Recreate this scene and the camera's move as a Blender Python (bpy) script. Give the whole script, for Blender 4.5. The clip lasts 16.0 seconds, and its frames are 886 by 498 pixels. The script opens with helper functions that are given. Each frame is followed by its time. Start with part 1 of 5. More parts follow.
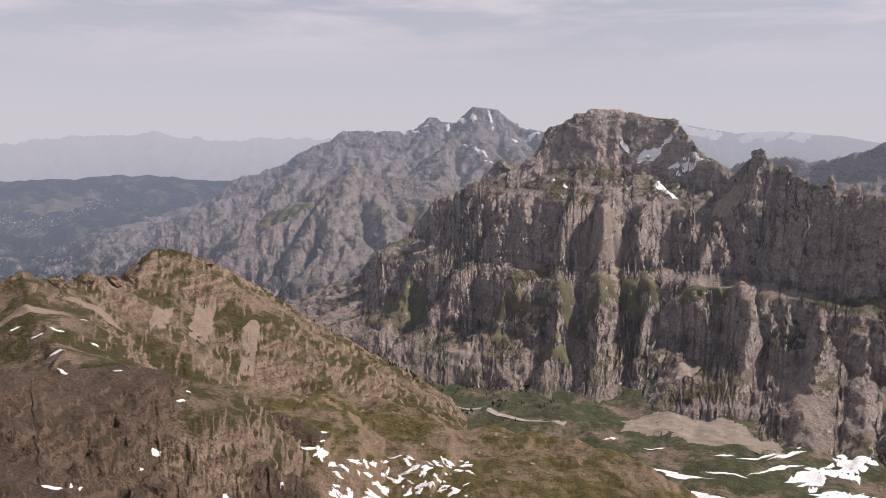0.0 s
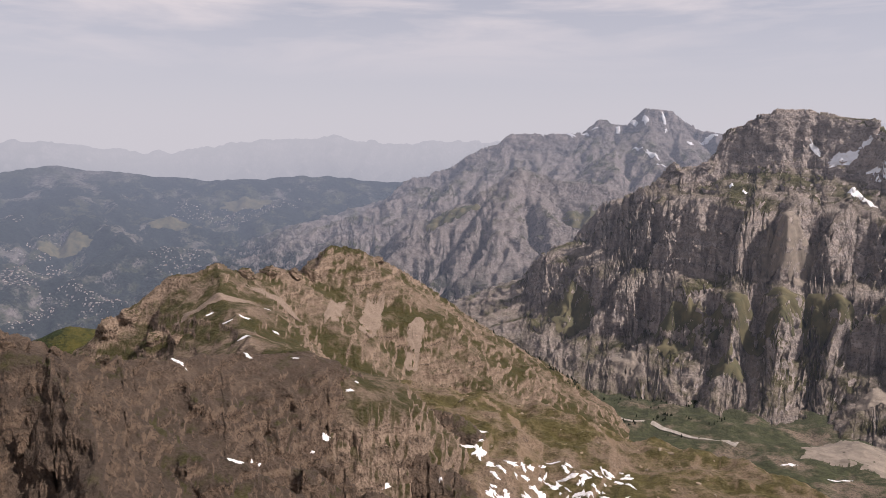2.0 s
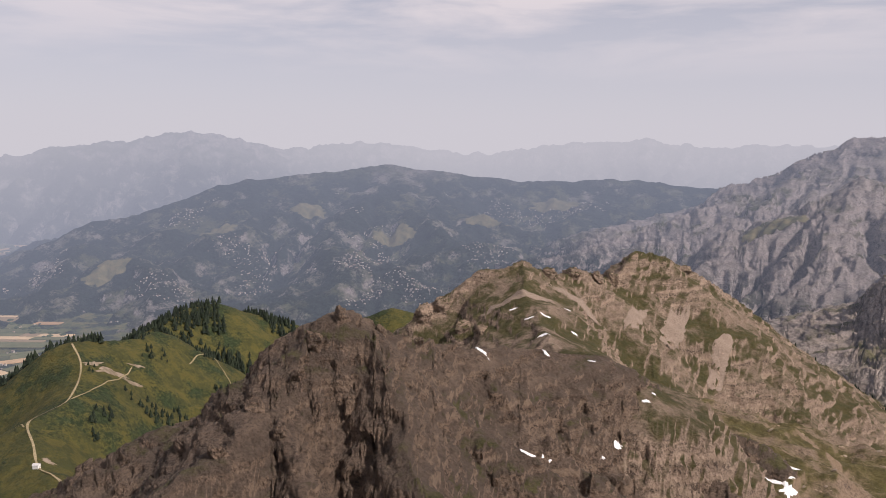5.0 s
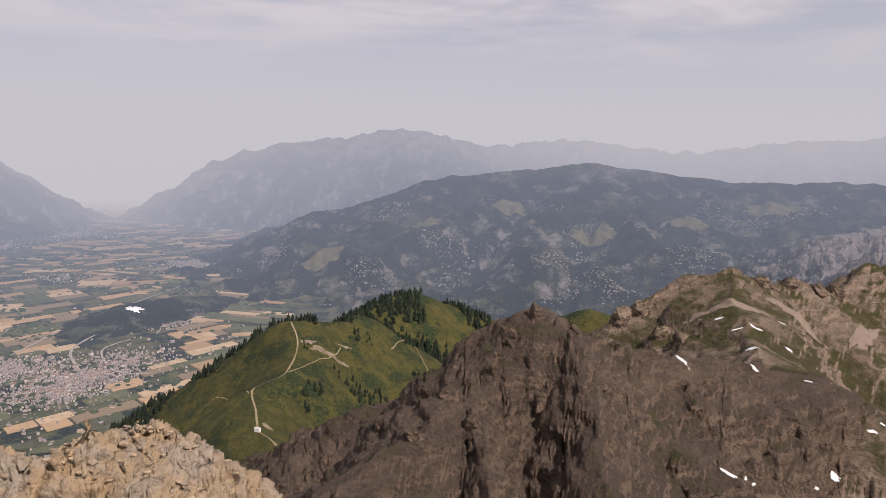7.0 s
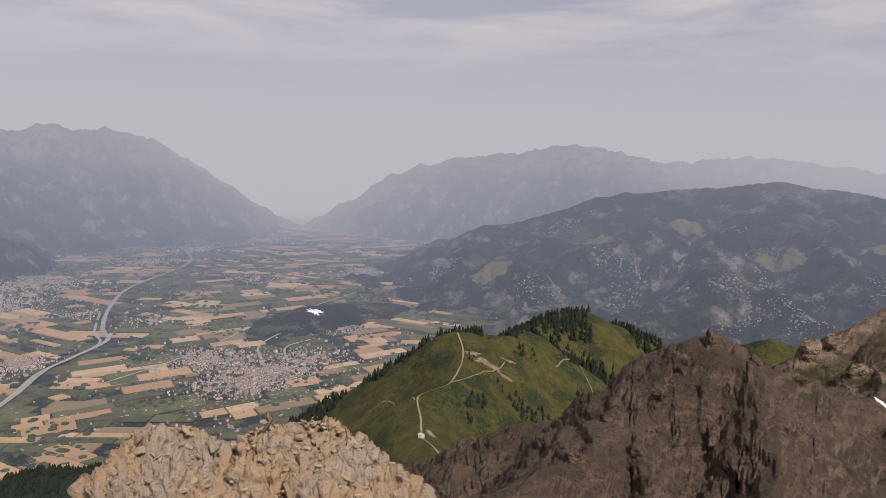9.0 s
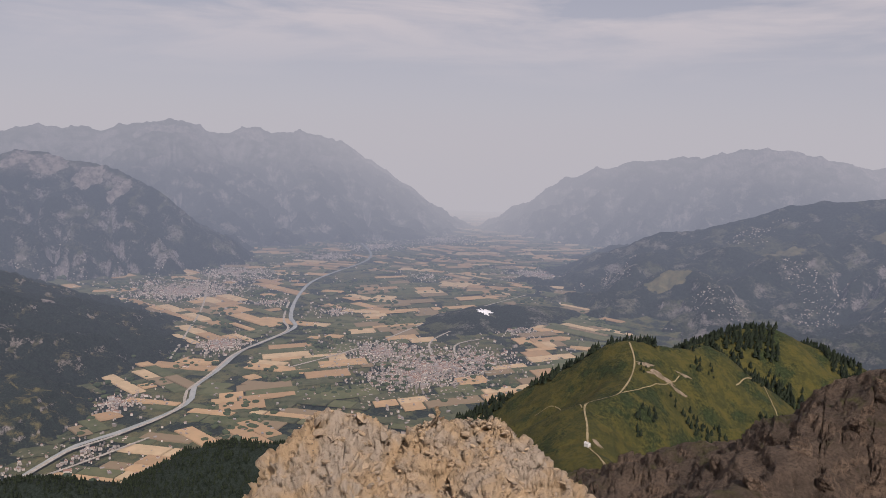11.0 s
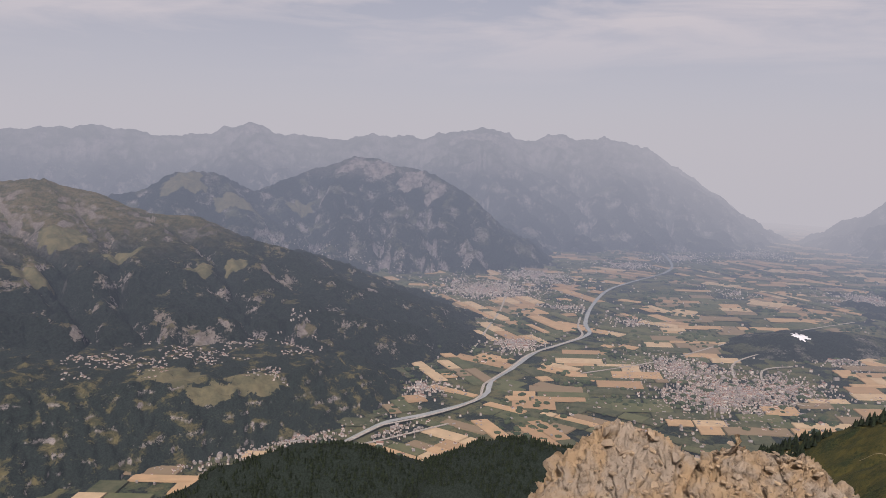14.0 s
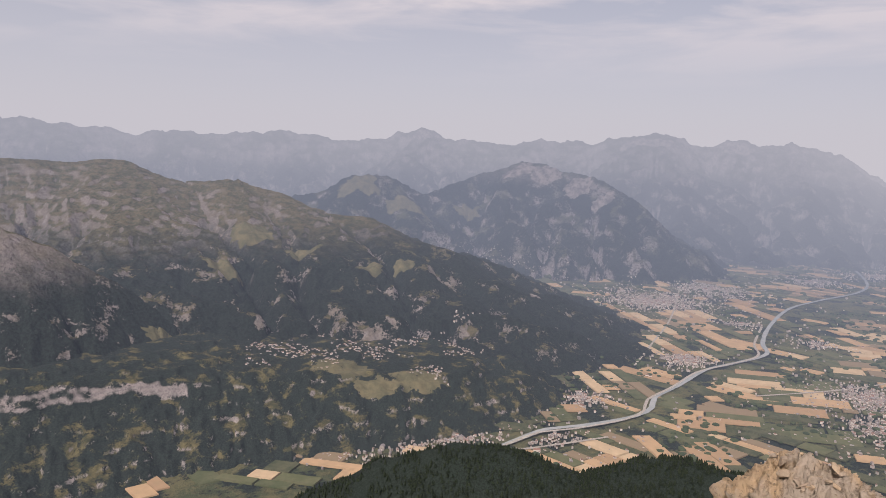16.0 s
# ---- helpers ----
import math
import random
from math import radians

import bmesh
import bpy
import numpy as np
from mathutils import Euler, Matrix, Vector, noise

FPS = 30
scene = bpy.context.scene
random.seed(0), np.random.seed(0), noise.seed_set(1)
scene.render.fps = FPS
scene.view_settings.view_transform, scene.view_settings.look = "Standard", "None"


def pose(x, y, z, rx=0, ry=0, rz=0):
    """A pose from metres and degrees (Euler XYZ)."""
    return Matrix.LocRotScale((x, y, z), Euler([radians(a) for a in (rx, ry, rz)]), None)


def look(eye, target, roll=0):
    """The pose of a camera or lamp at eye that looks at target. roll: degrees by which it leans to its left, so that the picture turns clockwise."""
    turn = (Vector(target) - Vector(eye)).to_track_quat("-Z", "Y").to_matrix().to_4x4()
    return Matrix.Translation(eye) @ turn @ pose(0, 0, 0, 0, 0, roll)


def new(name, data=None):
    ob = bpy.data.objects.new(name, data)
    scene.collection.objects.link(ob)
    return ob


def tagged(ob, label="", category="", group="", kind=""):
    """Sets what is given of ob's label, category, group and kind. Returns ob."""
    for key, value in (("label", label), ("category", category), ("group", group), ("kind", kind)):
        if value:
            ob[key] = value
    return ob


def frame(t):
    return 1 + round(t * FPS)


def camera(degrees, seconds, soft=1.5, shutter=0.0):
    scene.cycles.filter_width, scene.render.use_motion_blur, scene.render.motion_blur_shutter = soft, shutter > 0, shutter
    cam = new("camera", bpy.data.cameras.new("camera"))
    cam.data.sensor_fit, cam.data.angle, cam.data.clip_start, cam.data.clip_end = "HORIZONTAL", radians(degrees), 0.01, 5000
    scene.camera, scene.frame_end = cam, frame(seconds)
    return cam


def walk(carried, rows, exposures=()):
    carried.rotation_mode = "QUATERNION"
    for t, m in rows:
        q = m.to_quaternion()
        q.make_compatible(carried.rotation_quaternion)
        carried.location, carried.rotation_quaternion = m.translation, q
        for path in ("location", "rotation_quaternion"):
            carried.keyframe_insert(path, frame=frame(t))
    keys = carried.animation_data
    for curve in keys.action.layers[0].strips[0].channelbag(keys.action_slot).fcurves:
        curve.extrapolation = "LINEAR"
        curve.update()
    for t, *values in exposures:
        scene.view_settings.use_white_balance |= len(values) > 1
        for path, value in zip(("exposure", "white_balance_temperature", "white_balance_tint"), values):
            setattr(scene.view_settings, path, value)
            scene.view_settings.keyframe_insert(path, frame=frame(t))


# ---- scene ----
# The camera turns on the summit; the eye is the origin, bearings run to the left from the first heading.
cam = camera(62.2, 16.0, 0.8)
TURNS = [
    (0.0, 81.85, -0.26, 0.04),
    (0.5, 81.76, -0.37, 3.05),
    (1.0, 81.73, -0.45, 6.22),
    (1.5, 81.81, -0.34, 9.36),
    (2.0, 82.01, -0.22, 12.92),
    (2.5, 82.20, 0.01, 16.34),
    (3.0, 82.37, -0.15, 20.26),
    (3.5, 82.45, -0.30, 24.12),
    (4.0, 82.36, -0.44, 28.32),
    (6.5, 81.65, -0.97, 48.41),
    (7.0, 81.63, -1.03, 52.16),
    (7.5, 81.77, -1.15, 55.46),
    (8.0, 82.02, -1.30, 58.87),
    (8.5, 82.29, -1.34, 62.05),
    (9.0, 82.52, -1.51, 65.44),
    (11.5, 82.20, -1.86, 82.69),
    (12.0, 82.12, -1.79, 86.71),
    (12.5, 82.08, -1.62, 90.90),
    (13.0, 82.09, -1.59, 94.99),
    (13.5, 82.11, -1.66, 98.56),
    (14.0, 82.12, -1.76, 102.13),
    (14.5, 82.12, -1.72, 105.33),
    (15.0, 82.02, -1.81, 108.72),
    (15.5, 81.96, -1.87, 111.81),
    (16.0, 82.10, -2.05, 115.05),
]
EXPOSURE = [(0.0, 0.05), (4.0, 0.1), (7.0, -0.02), (9.0, -0.2), (11.5, -0.25), (12.5, -0.27), (14.5, -0.12), (16.0, 0.0)]
walk(cam, [(t, pose(0, 0, 0, rx, ry, rz)) for t, rx, ry, rz in TURNS], [(t, stops, 6430, 19) for t, stops in EXPOSURE])

# ---------------------------------------------------------------- light
SUN_BEARING, SUN_HEIGHT = -86, 46
VALLEY = -400.0          # height of the main valley's floor below the summit


def polar(b, d, z=0.0):
    """A place from its bearing in degrees, its distance and its height."""
    return Vector((-d * math.sin(radians(b)), d * math.cos(radians(b)), z))


def sight(b, d, e):
    """A place from its bearing, distance and angle of sight."""
    return (b, d, d * math.tan(radians(e)))


sun = new("sun", bpy.data.lights.new("sun", "SUN"))
sun.data.energy, sun.data.angle, sun.data.color = 5.0, radians(0.6), (1.0, 0.93, 0.84)
sun.matrix_world = look(polar(SUN_BEARING, 100, 100 * math.tan(radians(SUN_HEIGHT))), (0, 0, 0))

world = bpy.data.worlds.new("hazy_sky")
scene.world = world
world.use_nodes = True
wt = world.node_tree
wt.nodes.clear()


def wnode(kind, **values):
    n = wt.nodes.new(kind)
    for k, v in values.items():
        n.inputs[k].default_value = v
    return n


sky = wt.nodes.new("ShaderNodeTexSky")
sky.sky_type, sky.sun_disc = "NISHITA", False
sky.sun_elevation, sky.sun_rotation = radians(SUN_HEIGHT), radians(-SUN_BEARING)
sky.altitude, sky.dust_density = 2500, 2.0
coord = wt.nodes.new("ShaderNodeTexCoord")
sep = wt.nodes.new("ShaderNodeSeparateXYZ")
wt.links.new(coord.outputs["Generated"], sep.inputs[0])
# haze lies round the horizon and thins towards the zenith
band = wt.nodes.new("ShaderNodeMapRange")
band.inputs["From Min"].default_value, band.inputs["From Max"].default_value = 0.03, 0.42
band.inputs["To Min"].default_value, band.inputs["To Max"].default_value = 0.97, 0.3
wt.links.new(sep.outputs["Z"], band.inputs["Value"])
# thin high cloud, drawn out along the horizon
stretch = wt.nodes.new("ShaderNodeMapping")
stretch.inputs["Scale"].default_value = (2.2, 2.2, 13.0)
wt.links.new(coord.outputs["Generated"], stretch.inputs["Vector"])
veil = wnode("ShaderNodeTexNoise", Scale=1.6, Detail=8.0, Roughness=0.55, Distortion=0.4)
wt.links.new(stretch.outputs["Vector"], veil.inputs["Vector"])
veil_ramp = wt.nodes.new("ShaderNodeMapRange")
veil_ramp.inputs["From Min"].default_value, veil_ramp.inputs["From Max"].default_value = 0.43, 0.62
veil_ramp.inputs["To Min"].default_value, veil_ramp.inputs["To Max"].default_value = 0.0, 0.85
wt.links.new(veil.outputs["Fac"], veil_ramp.inputs["Value"])
high = wt.nodes.new("ShaderNodeMapRange")
high.inputs["From Min"].default_value, high.inputs["From Max"].default_value = 0.08, 0.2
wt.links.new(sep.outputs["Z"], high.inputs["Value"])
veil_up = wt.nodes.new("ShaderNodeMath")
veil_up.operation = "MULTIPLY"
wt.links.new(veil_ramp.outputs[0], veil_up.inputs[0])
wt.links.new(high.outputs[0], veil_up.inputs[1])
bg_sky, bg_haze, bg_cloud = (wt.nodes.new("ShaderNodeBackground") for _ in range(3))
wt.links.new(sky.outputs[0], bg_sky.inputs["Color"])
bg_sky.inputs["Strength"].default_value = 0.075
bg_haze.inputs["Color"].default_value, bg_haze.inputs["Strength"].default_value = (0.56, 0.56, 0.58, 1), 1.0
bg_cloud.inputs["Color"].default_value, bg_cloud.inputs["Strength"].default_value = (0.75, 0.70, 0.68, 1), 1.0
mix1, mix2, wout = wt.nodes.new("ShaderNodeMixShader"), wt.nodes.new("ShaderNodeMixShader"), wt.nodes.new("ShaderNodeOutputWorld")
wt.links.new(band.outputs[0], mix1.inputs[0])
wt.links.new(bg_sky.outputs[0], mix1.inputs[1])
wt.links.new(bg_haze.outputs[0], mix1.inputs[2])
wt.links.new(veil_up.outputs[0], mix2.inputs[0])
wt.links.new(mix1.outputs[0], mix2.inputs[1])
wt.links.new(bg_cloud.outputs[0], mix2.inputs[2])
wt.links.new(mix2.outputs[0], wout.inputs["Surface"])

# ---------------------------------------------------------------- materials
# colours of the haze painted over distant surfaces as emission
HAZE_TINT, HAZE_TINT_FAR = (0.262, 0.298, 0.372, 1), (0.545, 0.545, 0.565, 1)


class Nodes:
    """A small hand for wiring one material."""

    def __init__(self, name):
        self.mat = bpy.data.materials.new(name)
        self.mat.use_nodes = True
        self.tree = self.mat.node_tree
        self.tree.nodes.clear()
        geo = self.add("ShaderNodeNewGeometry")
        self.place, self.normal, self.island = geo.outputs["Position"], geo.outputs["Normal"], geo.outputs["Random Per Island"]

    def add(self, kind, **values):
        n = self.tree.nodes.new(kind)
        for k, v in values.items():
            self.set(n.inputs[k], v)
        return n

    def set(self, socket, v):
        if isinstance(v, bpy.types.NodeSocket):
            self.tree.links.new(v, socket)
        elif isinstance(v, tuple) and len(v) == 3 and socket.type == "RGBA":
            socket.default_value = (*v, 1)
        else:
            socket.default_value = v

    def math(self, op, a, b=0.0):
        n = self.add("ShaderNodeMath")
        n.operation = op
        self.set(n.inputs[0], a)
        self.set(n.inputs[1], b)
        return n.outputs[0]

    def noise(self, scale, detail=6.0, rough=0.6, warp=0.0, stretch=None):
        v = self.place
        if stretch:
            m = self.add("ShaderNodeMapping", Vector=v, Scale=stretch)
            v = m.outputs[0]
        return self.add("ShaderNodeTexNoise", Vector=v, Scale=scale, Detail=detail, Roughness=rough, Distortion=warp).outputs["Fac"]

    def ramp(self, v, a, b, lo=0.0, hi=1.0):
        n = self.add("ShaderNodeMapRange")
        n.interpolation_type = "SMOOTHSTEP"
        for k, x in zip(("Value", "From Min", "From Max", "To Min", "To Max"), (v, a, b, lo, hi)):
            self.set(n.inputs[k], x)
        return n.outputs[0]

    def mix(self, f, a, b):
        n = self.add("ShaderNodeMix")
        n.data_type = "RGBA"
        self.set(n.inputs[0], f)
        self.set(n.inputs[6], a)
        self.set(n.inputs[7], b)
        return n.outputs[2]

    def axis(self, v, name):
        return self.add("ShaderNodeSeparateXYZ", Vector=v).outputs[name]

    def bump(self, height, distance, strength=1.0, normal=None):
        n = self.add("ShaderNodeBump", Height=height, Distance=distance, Strength=strength)
        if normal:
            self.set(n.inputs["Normal"], normal)
        return n.outputs[0]

    def done(self, colour, rough=0.9, bump=None, far=False, spec=0.2):
        p = self.add("ShaderNodeBsdfPrincipled", Roughness=rough)
        self.set(p.inputs["Base Color"], colour)
        p.inputs["Specular IOR Level"].default_value = spec
        if bump:
            self.set(p.inputs["Normal"], bump)
        shader = p.outputs[0]
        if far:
            # painted haze: emitted haze colour replaces the surface as distance from the eye grows
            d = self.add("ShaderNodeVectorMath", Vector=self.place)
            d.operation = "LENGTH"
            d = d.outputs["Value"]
            f = self.math("SUBTRACT", 1.0, self.math("EXPONENT", self.math("MULTIPLY", -1.0, self.math("POWER", self.math("DIVIDE", d, HAZE_REACH), 2.3))))
            glow = self.add("ShaderNodeEmission", Color=self.mix(self.ramp(d, 2600.0, 4950.0), HAZE_TINT, HAZE_TINT_FAR))
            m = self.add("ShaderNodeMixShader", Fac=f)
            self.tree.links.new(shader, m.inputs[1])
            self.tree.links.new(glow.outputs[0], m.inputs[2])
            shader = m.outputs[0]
        self.tree.links.new(shader, self.add("ShaderNodeOutputMaterial").inputs["Surface"])
        return self.mat


# metres over which the painted haze thickens
HAZE_REACH = 2750.0


def land(name, rocks, grass, scree, size, grass_at=(0.55, 0.8), grass_cover=(0.4, 0.6), scree_at=(0.6, 0.75), strata=0.0, far=False,
         bump=1.0, wood=None, wood_cover=(0.45, 0.55), meadow=None, wood_top=None, wood_hold=(0.45, 0.6)):
    """Mountain ground: layered rock, scree on the easier slopes, turf on the easy ones, woods below the tree line.
    size: metres of the coarsest grain; far: paints in glowing haze.
    """
    n = Nodes(name)
    up = n.axis(n.normal, "Z")
    coarse, mid, fine = n.noise(1.0 / size, 5, 0.6, 0.5), n.noise(5.0 / size, 7, 0.65), n.noise(26.0 / size, 8, 0.7)
    col = n.mix(n.ramp(mid, 0.36, 0.64), rocks[0], rocks[1])
    col = n.mix(n.ramp(fine, 0.49, 0.57, 0, 0.85), col, rocks[2])
    if strata:
        z = n.math("ADD", n.axis(n.place, "Z"), n.math("MULTIPLY", coarse, size * 0.5))
        bands = n.add("ShaderNodeTexNoise", Vector=n.add("ShaderNodeCombineXYZ", X=0.0, Y=0.0, Z=z).outputs[0], Scale=9.0 / size, Detail=5.0, Roughness=0.7).outputs["Fac"]
        col = n.mix(n.ramp(bands, 0.4, 0.62, 0, strata), col, rocks[3])
    loose = n.math("MULTIPLY", n.ramp(up, *scree_at), n.ramp(coarse, 0.35, 0.6, 0.35, 1))
    col = n.mix(loose, col, n.mix(n.ramp(fine, 0.35, 0.65), scree, tuple(0.72 * c for c in scree)))
    patch = n.math("MULTIPLY", n.ramp(up, *grass_at), n.ramp(n.math("ADD", n.math("MULTIPLY", coarse, 0.65), n.math("MULTIPLY", mid, 0.35)), *grass_cover))
    turf = n.mix(n.ramp(n.math("ADD", n.math("MULTIPLY", mid, 0.6), n.math("MULTIPLY", fine, 0.4)), 0.42, 0.58), grass, meadow or tuple(0.6 * c for c in grass))
    col = n.mix(patch, col, turf)
    if wood:
        w = n.ramp(n.math("ADD", n.math("MULTIPLY", n.noise(2.2 / size, 6, 0.62, 0.3), 0.75), n.math("MULTIPLY", fine, 0.25)), *wood_cover)
        if wood_top:
            w = n.math("MULTIPLY", w, n.ramp(n.math("ADD", n.axis(n.place, "Z"), n.math("MULTIPLY", mid, 60.0)), wood_top[0], wood_top[1], 1, 0))
        w = n.math("MULTIPLY", w, n.ramp(up, *wood_hold))
        col = n.mix(w, col, n.mix(n.ramp(fine, 0.42, 0.58), wood, tuple(0.55 * c for c in wood)))
    h = n.math("ADD", n.math("MULTIPLY", mid, 1.0), n.math("MULTIPLY", fine, 0.35))
    return n.done(col, 0.95, n.bump(h, size * 0.22 * bump, 0.9), far)


GREY = ((0.32, 0.275, 0.25), (0.5, 0.43, 0.385), (0.19, 0.165, 0.155), (0.5, 0.41, 0.345))
BROWN = ((0.11, 0.076, 0.053), (0.215, 0.152, 0.106), (0.03, 0.022, 0.017), (0.26, 0.187, 0.132))
WARM = ((0.22, 0.16, 0.115), (0.34, 0.255, 0.185), (0.075, 0.056, 0.042), (0.42, 0.31, 0.225))
PALE = ((0.245, 0.217, 0.207), (0.35, 0.305, 0.285), (0.15, 0.135, 0.13), (0.38, 0.32, 0.29))
WOOD, TURF, ALP = (0.024, 0.034, 0.027), (0.115, 0.125, 0.035), (0.086, 0.076, 0.021)

# grounds with far set carry the painted haze in their shader
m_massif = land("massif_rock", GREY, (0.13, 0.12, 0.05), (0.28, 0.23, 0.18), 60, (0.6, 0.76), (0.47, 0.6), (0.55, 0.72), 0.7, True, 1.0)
m_ridge = land("ridge_rock", WARM, (0.092, 0.078, 0.03), (0.25, 0.187, 0.132), 26, (0.64, 0.84), (0.42, 0.54), (0.66, 0.82), 0.8, False, 1.3, None, (0.4, 0.5), (0.07, 0.066, 0.026))
m_brown = land("brown_rock", BROWN, (0.11, 0.10, 0.04), (0.118, 0.088, 0.066), 20, (0.82, 0.93), (0.5, 0.62), (0.6, 0.78), 0.8, False, 1.4)
m_plateau = land("plateau_rubble", WARM, (0.13, 0.11, 0.04), (0.30, 0.215, 0.14), 20, (0.8, 0.95), (0.4, 0.55), (0.5, 0.7), 0.0)
m_green = land("alp_turf", BROWN, ALP, (0.22, 0.19, 0.13), 40, (0.45, 0.6), (0.1, 0.3), (0.4, 0.5), 0.0, False, 0.35, (0.035, 0.05, 0.02), (0.5, 0.6), (0.046, 0.049, 0.017))
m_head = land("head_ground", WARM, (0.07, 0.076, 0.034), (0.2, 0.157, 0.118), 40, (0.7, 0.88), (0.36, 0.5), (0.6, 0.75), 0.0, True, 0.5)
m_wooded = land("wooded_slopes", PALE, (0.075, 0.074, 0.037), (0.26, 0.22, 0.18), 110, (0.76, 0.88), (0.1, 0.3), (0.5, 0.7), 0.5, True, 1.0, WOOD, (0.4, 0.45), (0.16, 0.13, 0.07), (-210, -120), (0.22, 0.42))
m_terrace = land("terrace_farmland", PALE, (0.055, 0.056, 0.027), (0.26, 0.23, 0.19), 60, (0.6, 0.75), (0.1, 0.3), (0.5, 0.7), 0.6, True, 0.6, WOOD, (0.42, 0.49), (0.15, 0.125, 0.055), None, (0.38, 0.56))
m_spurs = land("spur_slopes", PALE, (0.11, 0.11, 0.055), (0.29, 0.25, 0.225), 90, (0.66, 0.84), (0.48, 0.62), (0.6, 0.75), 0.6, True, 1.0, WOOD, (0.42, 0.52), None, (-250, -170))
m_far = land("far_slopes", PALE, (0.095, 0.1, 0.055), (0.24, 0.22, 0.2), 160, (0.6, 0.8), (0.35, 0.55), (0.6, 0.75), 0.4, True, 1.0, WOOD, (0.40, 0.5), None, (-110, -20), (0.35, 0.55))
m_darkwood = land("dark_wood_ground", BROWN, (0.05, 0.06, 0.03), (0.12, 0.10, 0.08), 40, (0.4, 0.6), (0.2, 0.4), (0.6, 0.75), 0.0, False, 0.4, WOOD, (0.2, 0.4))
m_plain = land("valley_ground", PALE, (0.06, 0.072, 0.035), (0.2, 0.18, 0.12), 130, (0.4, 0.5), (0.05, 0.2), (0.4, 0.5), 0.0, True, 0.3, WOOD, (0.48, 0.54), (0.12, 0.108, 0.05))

# ---------------------------------------------------------------- terrain


def lattice(x, y, seed):
    """Gradient noise in the plane, about -0.7 to 0.7."""
    xi, yi = np.floor(x).astype(np.int64), np.floor(y).astype(np.int64)
    fx, fy = x - xi, y - yi
    u, v = fx * fx * fx * (fx * (fx * 6 - 15) + 10), fy * fy * fy * (fy * (fy * 6 - 15) + 10)

    def corner(i, j):
        h = ((xi + i) * 374761393 + (yi + j) * 668265263 + seed * 974711) & 0x7FFFFFFF
        h = ((h ^ (h >> 13)) * 1274126177) & 0x7FFFFFFF
        a = (h ^ (h >> 16)) % 4096 * (2 * math.pi / 4096)
        return np.cos(a) * (fx - i) + np.sin(a) * (fy - j)

    a, b, c, d = corner(0, 0), corner(1, 0), corner(0, 1), corner(1, 1)
    return (a + u * (b - a)) * (1 - v) + (c + u * (d - c)) * v


def fbm(x, y, octaves, seed, rough=0.5, ridged=False):
    total, amp = np.zeros_like(x), 1.0
    for k in range(octaves):
        n = lattice(x * 2.03 ** k + 17.3 * k, y * 2.03 ** k - 9.1 * k, seed + k)
        total += amp * ((1 - 2.6 * np.abs(n)) - 0.4 if ridged else n * 1.4)
        amp *= rough
    return total


def broken(p, size, seed):
    """How far a surface of tilted blocks with open cracks stands out at points p, in shares of the block's size."""
    q = p / size
    cell = np.floor(q).astype(np.int64)
    f1, f2, lean, who = np.full(len(p), 9.0), np.full(len(p), 9.0), np.zeros(len(p)), np.zeros(len(p))
    for i in (-1, 0, 1):
        for j in (-1, 0, 1):
            for k in (-1, 0, 1):
                c = cell + np.array([i, j, k])
                h = (c[:, 0] * 374761393 + c[:, 1] * 668265263 + c[:, 2] * 1103515245 + seed * 974711) & 0x7FFFFFFF
                h = ((h ^ (h >> 13)) * 1274126177) & 0x7FFFFFFF
                h = h ^ (h >> 16)
                at = np.stack([h % 512, h // 512 % 512, h // 8192 % 512], -1) / 512
                off = q - c - at
                d = np.sqrt((off * off).sum(1))
                near = d < f1
                f2 = np.where(near, f1, np.minimum(f2, d))
                f1 = np.minimum(f1, d)
                who = np.where(near, at[:, 2], who)
                lean = np.where(near, (off * (at[:, [1, 2, 0]] - 0.5)).sum(1), lean)
    return 0.5 * (who - 0.5) + 1.1 * lean - 0.2 * np.exp(-((f2 - f1) / 0.08) ** 2)


def craggy(me, layers, seed, flat=0.9):
    """Breaks the steep parts of a surface into blocks; layers: (height, size) of each generation, size flattened along the beds."""
    co, nr = np.empty(len(me.vertices) * 3, np.float32), np.empty(len(me.vertices) * 3, np.float32)
    me.vertices.foreach_get("co", co)
    me.vertices.foreach_get("normal", nr)
    co, nr = co.reshape(-1, 3).astype(float), nr.reshape(-1, 3).astype(float)
    out = np.zeros(len(co))
    for k, (high, size) in enumerate(layers):
        out += high * broken(co * np.array([1, 1, 1.6]), size, seed + k)
    out *= np.clip((flat - nr[:, 2]) / 0.25, 0.15, 1)
    me.vertices.foreach_set("co", (co + nr * out[:, None]).astype(np.float32).ravel())
    me.update()


